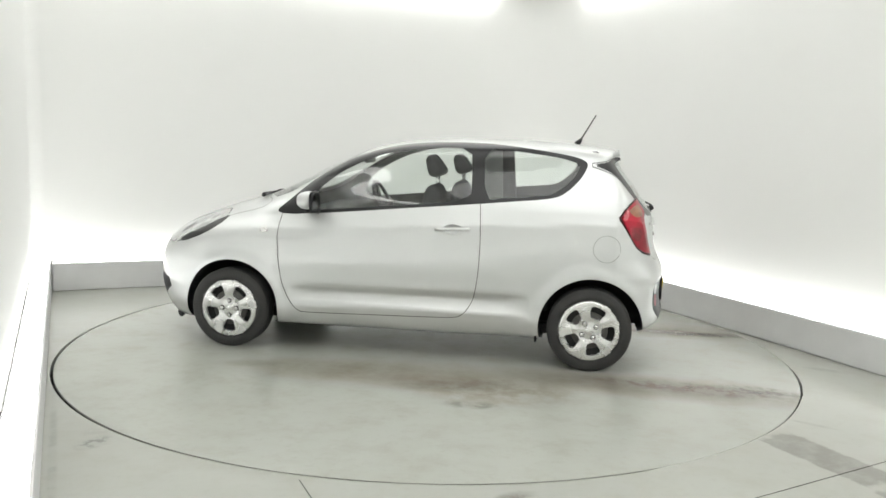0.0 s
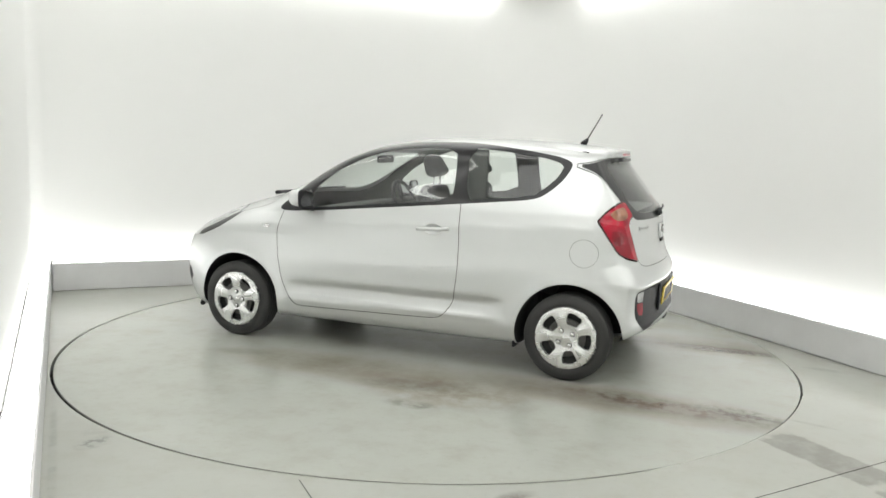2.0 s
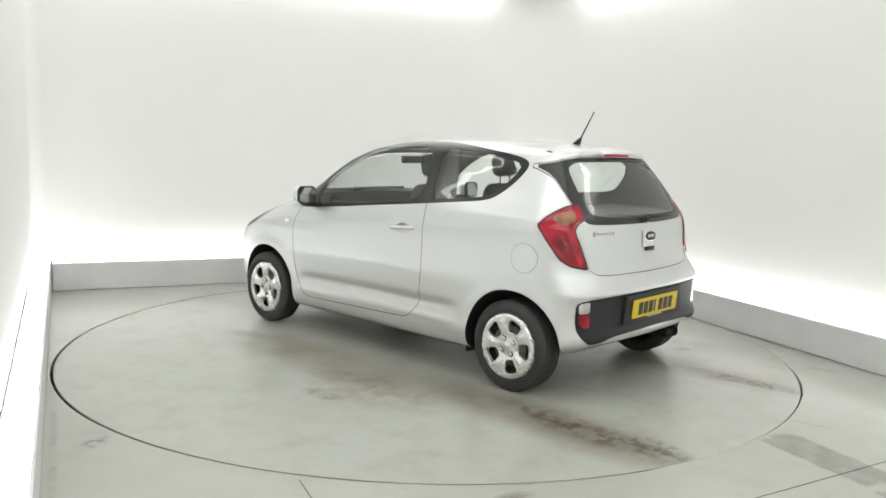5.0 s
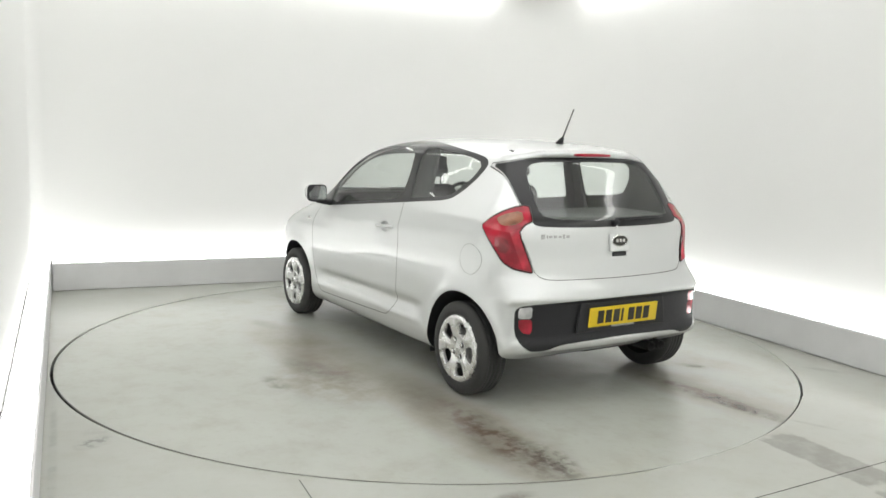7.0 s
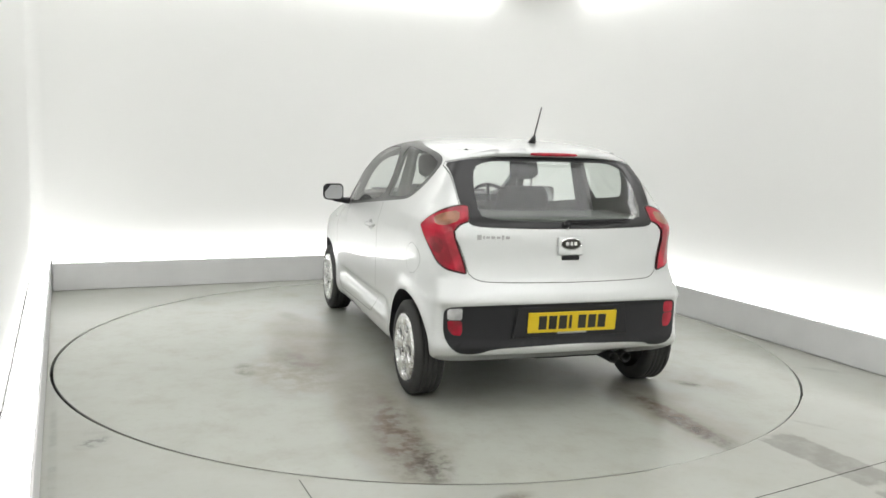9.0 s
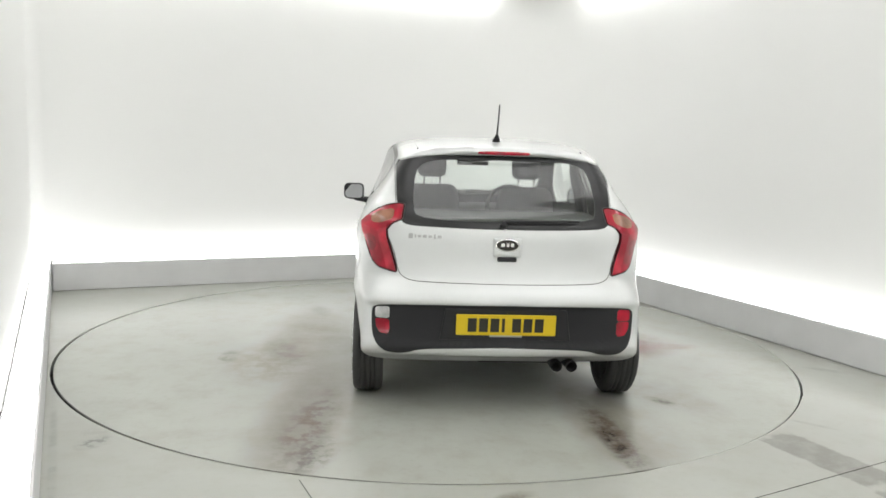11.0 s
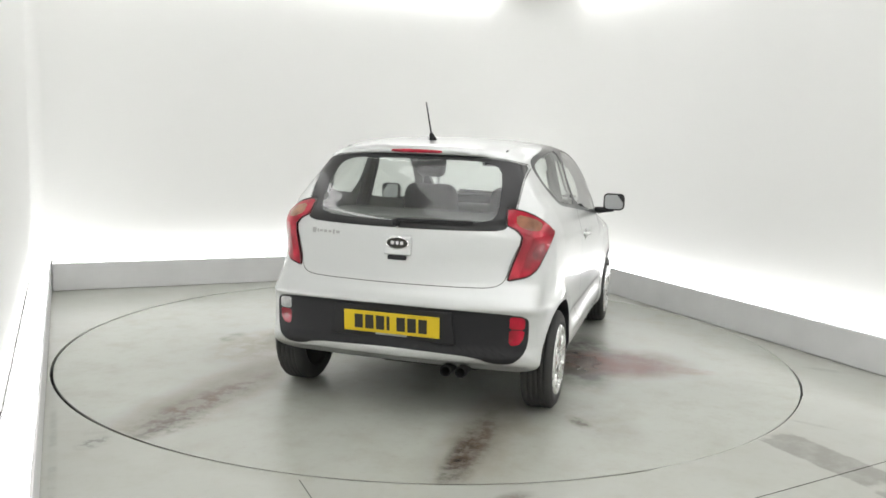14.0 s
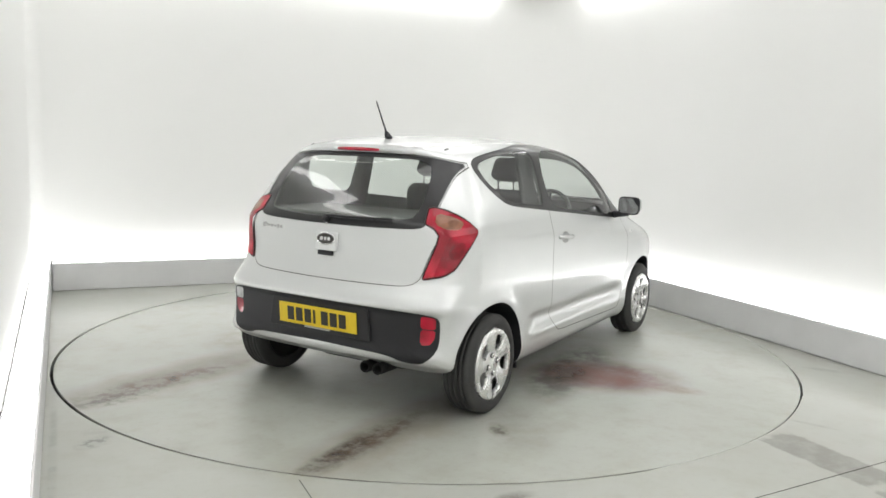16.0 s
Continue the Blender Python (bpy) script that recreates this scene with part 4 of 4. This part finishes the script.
wheel = build_wheel()
TRACK, AHEAD_BY = 0.712, 0.006
wheel.matrix_basis = pose(AXLE + AHEAD_BY, TRACK, HUB_Z)
copy_thing(wheel, pose(-AXLE + AHEAD_BY, TRACK, HUB_Z, 0, -58, 0))
copy_thing(wheel, pose(AXLE + AHEAD_BY, -TRACK, HUB_Z, 0, 40, 180))
copy_thing(wheel, pose(-AXLE + AHEAD_BY, -TRACK, HUB_Z, 0, 12, 180))


def skin_at(x=None, y=None, z=None):
    """The skin's point and outward normal, sought sideways for (x, z) or rearwards for (y, z)."""
    if y is None:
        p = to_skin(np.array([[x, 0.0, z]]), np.array([[0.0, 1.0, 0.0]]))[0]
    else:
        p = to_skin(np.array([[-0.9, y, z]]), np.array([[-1.0, 0.0, 0.0]]))[0]
    h = 0.004
    g = np.array([float(body_field(*(p + h * d)) - body_field(*(p - h * d))) for d in np.eye(3)])
    return Vector(p), Vector(g).normalized()


def build_side(s, door):
    # door handle: a bowed grip over the hollow
    bm = bmesh.new()
    pts = []
    for i in range(13):
        t = -1 + 2 * i / 12
        q, _ = skin_at(-0.298 + 0.108 * t, None, 0.868 - 0.006 * t)
        pts.append((q.x, (q.y + 0.020 * (1 - t ** 4) - 0.002) * s, q.z))
    add_tube(bm, pts, 0.0115, seg=12)
    part("door_handle", bm, silver, door, "silver door handle")
    # door mirror: housing, foot, glass, black rim
    bm = bmesh.new()
    add_box(bm, 0.590, 0.695, 0.800, 0.948, 0.953, 1.080, bevel=0.042, seg=5)
    for v in bm.verts:
        f = (v.co.x - 0.590) / 0.115
        v.co.z = 1.015 + (v.co.z - 1.015) * (1 - 0.30 * f * f)
        v.co.y = (0.885 + (v.co.y - 0.885) * (1 - 0.35 * f * f))
        v.co.z += 0.08 * (v.co.y - 0.81) * (1 if v.co.z < 1.0 else -0.2)
        v.co.y *= s
    if s < 0:
        bmesh.ops.reverse_faces(bm, faces=bm.faces[:])
    mirror = part("door_mirror", bm, silver, car, "silver door mirror with a black rim")
    bm = bmesh.new()
    add_box(bm, 0.580, 0.600, 0.797, 0.950, 0.950, 1.079, bevel=0.0)
    bmesh.ops.bevel(bm, geom=[e for e in bm.edges if abs(e.verts[0].co.x - e.verts[1].co.x) > 0.015], offset=0.034, segments=5, profile=0.5, affect="EDGES")
    bmesh.ops.bevel(bm, geom=[e for e in bm.edges if e.calc_face_angle(0) > 0.9], offset=0.006, segments=2, profile=0.5, affect="EDGES")
    for v in bm.verts:
        v.co.z += 0.05 * (v.co.y - 0.81) * (1 if v.co.z < 1.0 else -0.2)
        v.co.y *= s
    if s < 0:
        bmesh.ops.reverse_faces(bm, faces=bm.faces[:])
    part("mirror_rim", bm, matt_black, mirror, "black plastic mirror rim")
    bm = box(-0.004, 0.004, -0.066, 0.066, -0.052, 0.052)
    bmesh.ops.bevel(bm, geom=[e for e in bm.edges if abs(e.verts[0].co.x - e.verts[1].co.x) > 0.005], offset=0.026, segments=5, profile=0.5, affect="EDGES")
    part("mirror_glass", bm, mirror_face, mirror, "reflective mirror glass", m=pose(0.5785, 0.874 * s, 1.017, 0, 4, -5 * s), smooth=False)
    bm = bmesh.new()
    add_tube(bm, [(0.67, 0.735 * s, 0.945), (0.655, 0.79 * s, 0.950), (0.63, 0.85 * s, 0.958)], 0.024, 0.018, 12)
    add_tube(bm, [(0.60, 0.76 * s, 0.945), (0.60, 0.80 * s, 0.952), (0.60, 0.87 * s, 0.960)], 0.022, 0.016, 10)
    part("mirror_foot", bm, matt_black, mirror, "black mirror foot")
    # side repeater on the wing, sill flap
    p, n = skin_at(0.965, None, 0.80)
    bm = bmesh.new()
    bmesh.ops.create_uvsphere(bm, u_segments=14, v_segments=8, radius=1)
    for v in bm.verts:
        v.co = Vector((p.x + 0.028 * v.co.x, (p.y + 0.005 * v.co.y) * s, p.z + 0.016 * v.co.z))
    part("side_repeater", bm, cap_silver, car, "small clear side indicator")


for _s in (1, -1):
    build_side(_s, doors[_s])


def build_tail():
    # number plate: yellow, with plain bars for its characters
    at = pose(-1.6760, 0, 0.490, 0, -5, 0)
    plate = part("number_plate", box(-0.004, 0.004, -0.26, 0.26, -0.0555, 0.0555, bevel=0.003), plate_yellow, car, "yellow rear number plate with black bars", m=at, smooth=False)
    x = -0.200
    for i in range(7):
        w = 0.046 if i != 3 else 0.016
        part("plate_bar", box(-0.0065, -0.0035, -x - w, -x, -0.037, 0.037, bevel=0.001, seg=1), plate_black, plate, smooth=False)
        x += w + (0.013 if i != 3 else 0.038)
    part("plate_foot", box(-0.007, 0.003, -0.085, 0.085, -0.064, -0.0565, bevel=0.001, seg=1), badge_grey, plate, "pale strip under the number plate", smooth=False)
    # recess round the plate
    bm = bmesh.new()
    add_box(bm, -1.669, -1.655, -0.33, 0.33, 0.408, 0.572, bevel=0.006)
    for v in bm.verts:
        v.co.y *= 1 + 0.5 * (0.49 - v.co.z)
    part("plate_recess", bm, matt_black, car, "black recess for the number plate", smooth=False)
    # badge pad, oval emblem with no letters, black bar as the shade under it
    p, n = skin_at(None, 0.0, 0.886)
    rise = math.degrees(math.atan2(n.z, -n.x))
    m = Matrix.Translation(p) @ pose(0, 0, 0, 0, -rise * -1, 0)
    part("emblem_pad", box(-0.012, 0.004, -0.074, 0.074, -0.052, 0.050, bevel=0.010, seg=3), silver, tailgate, "raised silver pad", m=m)
    for name, mat, ry, rz, d, lab in (("emblem_ring", chrome, 0.064, 0.034, 0.0165, "chrome oval ring"), ("emblem", plate_black, 0.057, 0.028, 0.0185, "black oval emblem")):
        bm = lathe([(0.94, 0.0), (1.0, 0.004), (0.96, 0.008), (0.7, 0.009)], 40)
        for v in bm.verts:
            v.co = Vector((-d + 0.006 - v.co.z * 0.5, v.co.x * ry, 0.012 + v.co.y * rz))
        bmesh.ops.recalc_face_normals(bm, faces=bm.faces[:])
        part(name, bm, mat, tailgate, lab, m=m)
    bm = bmesh.new()
    for y0, y1 in ((-0.034, -0.016), (-0.009, 0.007), (0.014, 0.034)):
        add_box(bm, -0.0185, -0.0165, y0, y1, 0.003, 0.022, bevel=0.0015, seg=1)
    part("emblem_bars", bm, chrome, tailgate, "small chrome shapes", smooth=False, m=m)
    part("pad_shade_bar", box(-0.013, 0.004, -0.050, 0.050, -0.075, -0.050, bevel=0.005), matt_black, tailgate, "black bar standing in for the shaded underside of the pad", m=m)
    # model badge: small chrome bars
    for y, w, h in ((0.498, 0.018, 0.009), (0.474, 0.006, 0.006), (0.462, 0.014, 0.004), (0.442, 0.015, 0.005), (0.420, 0.014, 0.004), (0.399, 0.008, 0.008), (0.384, 0.016, 0.005)):
        y, w, h = 0.512 - 1.32 * (0.498 - y), 1.32 * w, 1.5 * h
        p, n = skin_at(None, y - w / 2, 0.930)
        part("badge_bar", box(-0.003, 0.002, -w / 2, w / 2, -h, h, bevel=0.001, seg=1), badge_grey, tailgate, m=Matrix.Translation(p) @ pose(0, 0, 0, 0, 0, -10), smooth=False)
    # rear wiper
    bm = bmesh.new()
    pts = []
    for i in range(9):
        y = 0.02 - 0.40 * i / 8
        p, n = skin_at(None, y, 1.008 + 0.006 * i / 8)
        pts.append(p + n * 0.022)
    add_tube(bm, pts, 0.008, 0.006, 8)
    part("rear_wiper", bm, matt_black, tailgate, "black rear wiper")
    p, n = skin_at(None, 0.02, 0.996)
    part("wiper_cap", add_tube(bmesh.new(), [p - n * 0.01, p + n * 0.02, p + n * 0.032], 0.021, 0.014, 16), matt_black, tailgate)
    p, n = skin_at(None, 0.012, 0.976)
    bm = bmesh.new()
    bmesh.ops.create_uvsphere(bm, u_segments=10, v_segments=8, radius=0.008, matrix=Matrix.Translation(p + n * 0.006))
    part("washer_jet", bm, chrome, tailgate, "bright washer jet")
    # exhaust, aerial, tow eye cover, under-tail
    for y in (-0.285, -0.365):
        bm = lathe([(0.022, 0.14), (0.024, 0.003), (0.026, 0.0), (0.029, 0.0), (0.030, 0.003), (0.030, 0.16)], 20)
        part("exhaust_pipe", bm, dark_steel, car, "dark exhaust tailpipe", m=pose(-1.635, y, 0.262, 0, 90, 0))
    bm = bmesh.new()
    add_tube(bm, [(-1.055, 0.006, 1.425), (-1.075, 0.006, 1.450), (-1.088, 0.006, 1.466)], 0.024, 0.008, 14)
    mast = part("aerial", bm, matt_black, car, "thin black roof aerial")
    part("mast", add_tube(bmesh.new(), [(-1.083, 0.006, 1.462), (-1.130, 0.008, 1.545), (-1.178, 0.010, 1.632)], 0.0052, 0.0036, 8), matt_black, mast)
    part("underbody", box(-1.15, 1.60, -0.56, 0.56, 0.175, 0.25, bevel=0.02), matt_black, car, "dark underbody", smooth=False)
    bm = bmesh.new()
    add_tube(bm, [(-AXLE, -0.62, 0.25), (-AXLE, 0.62, 0.25)], 0.04, seg=12)
    part("rear_axle", bm, dark_steel, car, "dark rear axle beam")
    part("silencer", box(-1.50, -1.32, -0.45, 0.15, 0.23, 0.34, bevel=0.05, seg=3), dark_steel, car, "dark exhaust silencer")
    for s in (1, -1):
        part("mud_flap", box(-0.86, -0.845, min(s * 0.60, s * 0.765), max(s * 0.60, s * 0.765), 0.165, 0.25, bevel=0.004), matt_black, car, "black mud flap", smooth=False)


build_tail()


def build_roof_trim():
    for s in (1, -1):
        pts = []
        for i in range(25):
            x = -0.40 - 0.78 * i / 24
            y = 0.475 - 0.015 * max(0.0, (-0.5 - x) / 0.7)
            p = to_skin(np.array([[x, y * s, 1.1]]), np.array([[0.0, 0.0, 1.0]]))[0]
            pts.append((p[0], p[1], p[2] - 0.0035))
        part("roof_moulding", add_tube(bmesh.new(), pts, 0.005, seg=8), silver, car, "silver roof seam moulding")
        end = [(pts[-1][0] + 0.025, pts[-1][1], pts[-1][2] + 0.003), (pts[-1][0], pts[-1][1], pts[-1][2] + 0.008), (pts[-1][0] - 0.02, pts[-1][1], pts[-1][2] + 0.002)]
        part("moulding_cap", add_tube(bmesh.new(), end, 0.0055, 0.004, 10), trim_grey, car, "grey moulding end cap")


build_roof_trim()


def soft_box(x0, x1, y0, y1, z0, z1, bevel):
    return box(x0, x1, y0, y1, z0, z1, bevel=bevel, seg=4)


def build_cabin():
    for y, d0 in ((0.315, 0.10), (-0.325, 0.0)):
        seat = part("front_seat", soft_box(-0.25 + d0, 0.28 + d0, y - 0.24, y + 0.24, 0.30, 0.50, 0.07), seat_cloth, car, "dark cloth front seat")
        bm = soft_box(-0.08, 0.08, y - 0.23, y + 0.23, 0.0, 0.68, 0.07)
        for v in bm.verts:
            v.co.y = y + (v.co.y - y) * (1 - 0.22 * max(0, v.co.z - 0.35) / 0.33)
            v.co.x *= 1 - 0.35 * max(0, v.co.z - 0.35) / 0.33
        part("backrest", bm, seat_cloth, seat, m=pose(-0.13 + d0, 0, 0.45, 0, -7, 0))
        bm = soft_box(-0.055, 0.055, y - 0.098, y + 0.098, 0.0, 0.155, 0.045)
        for v in bm.verts:
            if v.co.x < 0:
                v.co.x *= 1.55 - 7.5 * v.co.z
        part("headrest", bm, seat_cloth, seat, m=pose(-0.222 + d0, 0, 1.178, 0, 14, 0))
        for d in (-0.055, 0.055):
            part("headrest_post", add_tube(bmesh.new(), [(-0.215 + d0, y + d, 1.08), (-0.220 + d0, y + d, 1.20)], 0.006, seg=8), chrome, seat)
    # inner trim of the door pillars, with the belts that run down them
    for s in (1, -1):
        bm = bmesh.new()
        add_box(bm, -0.60, -0.415, -0.016, 0.016, 0.86, 1.375, bevel=0.012, seg=3)
        for v in bm.verts:
            k = (v.co.z - 0.86) / 0.515
            v.co.x = -0.50 + (v.co.x + 0.50) * (1.15 - 0.35 * k)
            v.co.y = s * (v.co.y + 0.690 - 0.125 * k)
        if s < 0:
            bmesh.ops.reverse_faces(bm, faces=bm.faces[:])
        trim = part("pillar_trim", bm, dark_trim, car, "dark inner trim of the door pillar")
        bm = bmesh.new()
        add_box(bm, -0.535, -0.485, -0.0015, 0.0015, 0.62, 1.26)
        for v in bm.verts:
            v.co.y = s * (v.co.y + 0.655 - 0.125 * (v.co.z - 0.86) / 0.515)
        if s < 0:
            bmesh.ops.reverse_faces(bm, faces=bm.faces[:])
        part("seat_belt", bm, seat_cloth, trim, "dark seat belt", smooth=False)
    bench = part("rear_bench", soft_box(-0.95, -0.50, -0.58, 0.58, 0.32, 0.55, 0.06), seat_cloth, car, "dark cloth rear bench")
    for y in (0.29, -0.29):
        part("bench_backrest", soft_box(-0.07, 0.07, y - 0.28, y + 0.28, 0, 0.48, 0.05), seat_cloth, bench, m=pose(-0.98, 0, 0.48, 0, -12, 0))
    shelf = soft_box(-1.47, -0.98, -0.56, 0.56, 1.005, 1.025, 0.006)
    part("parcel_shelf", shelf, shelf_felt, car, "dark grey parcel shelf", smooth=False)
    bm = bmesh.new()
    add_box(bm, 0.52, 1.02, -0.66, 0.66, 0.62, 0.965, bevel=0.06, seg=4)
    for v in bm.verts:
        if v.co.x > 0.8:
            v.co.z -= 0.05
        v.co.x -= 0.15 * (v.co.y / 0.66) ** 2
    part("dashboard", bm, matt_black, car, "dark dashboard")
    wheel_bm = bmesh.new()
    ring = [(0.185 * math.cos(2 * math.pi * i / 28), 0.185 * math.sin(2 * math.pi * i / 28), 0) for i in range(29)]
    add_tube(wheel_bm, ring, 0.015, seg=10)
    for a in (0, 180, 270):
        add_tube(wheel_bm, [(0.03 * math.cos(radians(a)), 0.03 * math.sin(radians(a)), -0.02), (0.18 * math.cos(radians(a)), 0.18 * math.sin(radians(a)), 0)], 0.02, 0.013, 8)
    add_lathe(wheel_bm, [(0.06, -0.05), (0.06, -0.01), (0.05, 0.0)], 20)
    part("steering_wheel", wheel_bm, matt_black, car, "black steering wheel", m=pose(0.40, -0.325, 0.925, 0, -65, 0) @ pose(0, 0, 0, 0, 0, 90))
    part("interior_mirror", soft_box(0.43, 0.46, -0.145, 0.095, 1.245, 1.300, 0.012), matt_black, car, "black interior mirror")
    bm = bmesh.new()
    pts = []
    for i in range(17):
        y = -0.64 + 1.28 * i / 16
        yy = abs(y) / 0.75
        pts.append((float(NOSE(0.168)) - 0.14 * yy ** 2 - 0.12 * yy ** 6 - 0.012, y, 0.168))
    add_tube(bm, pts, 0.020, seg=8)
    part("front_lip", bm, matt_black, car, "black lip under the front bumper")
    # cowl and front wipers
    bm = bmesh.new()
    for y0 in (0.45, -0.05):
        pts = []
        for i in range(8):
            y = y0 - 0.48 * i / 7
            x = 1.16 - 0.35 * y * y
            pts.append((x, y, float(TOP(x + 0.13 * (y / 0.75) ** 2)) + 0.008))
        add_tube(bm, pts, 0.015, 0.008, 8)
    part("front_wiper", bm, matt_black, car, "black front wipers")


build_cabin()


# ---------------------------------------------------------------- motion
# The turntable's angle in degrees, every half second where it is known.
ANGLES = ((0.0, 170.72), (0.5, 167.45), (1.0, 164.12), (1.5, 160.72), (2.0, 157.27), (2.5, 153.80), (3.0, 150.31), (3.5, 146.80), (4.0, 143.26),
          (5.25, 134.42), (6.5, 125.56), (7.0, 121.98), (7.5, 118.40), (8.0, 114.83), (8.5, 111.27), (9.0, 107.68), (10.25, 98.84), (11.5, 89.95),
          (12.0, 86.37), (12.5, 82.87), (13.0, 79.41), (13.5, 75.90), (14.0, 72.28), (14.5, 68.65), (15.0, 65.04), (15.5, 61.42), (16.0, 57.75))
CAR_AT = (0.0949, -0.2927)


def motions():
    walk(turntable, [(t, pose(0, 0, 0, 0, 0, a)) for t, a in ANGLES])
    rows = []
    for t, a in ANGLES:
        c, s = math.cos(radians(a)), math.sin(radians(a))
        x, y = CAR_AT
        rows.append((t, pose(c * x - s * y, s * x + c * y, 0, 0, 0, a)))
    walk(car, rows)


motions()
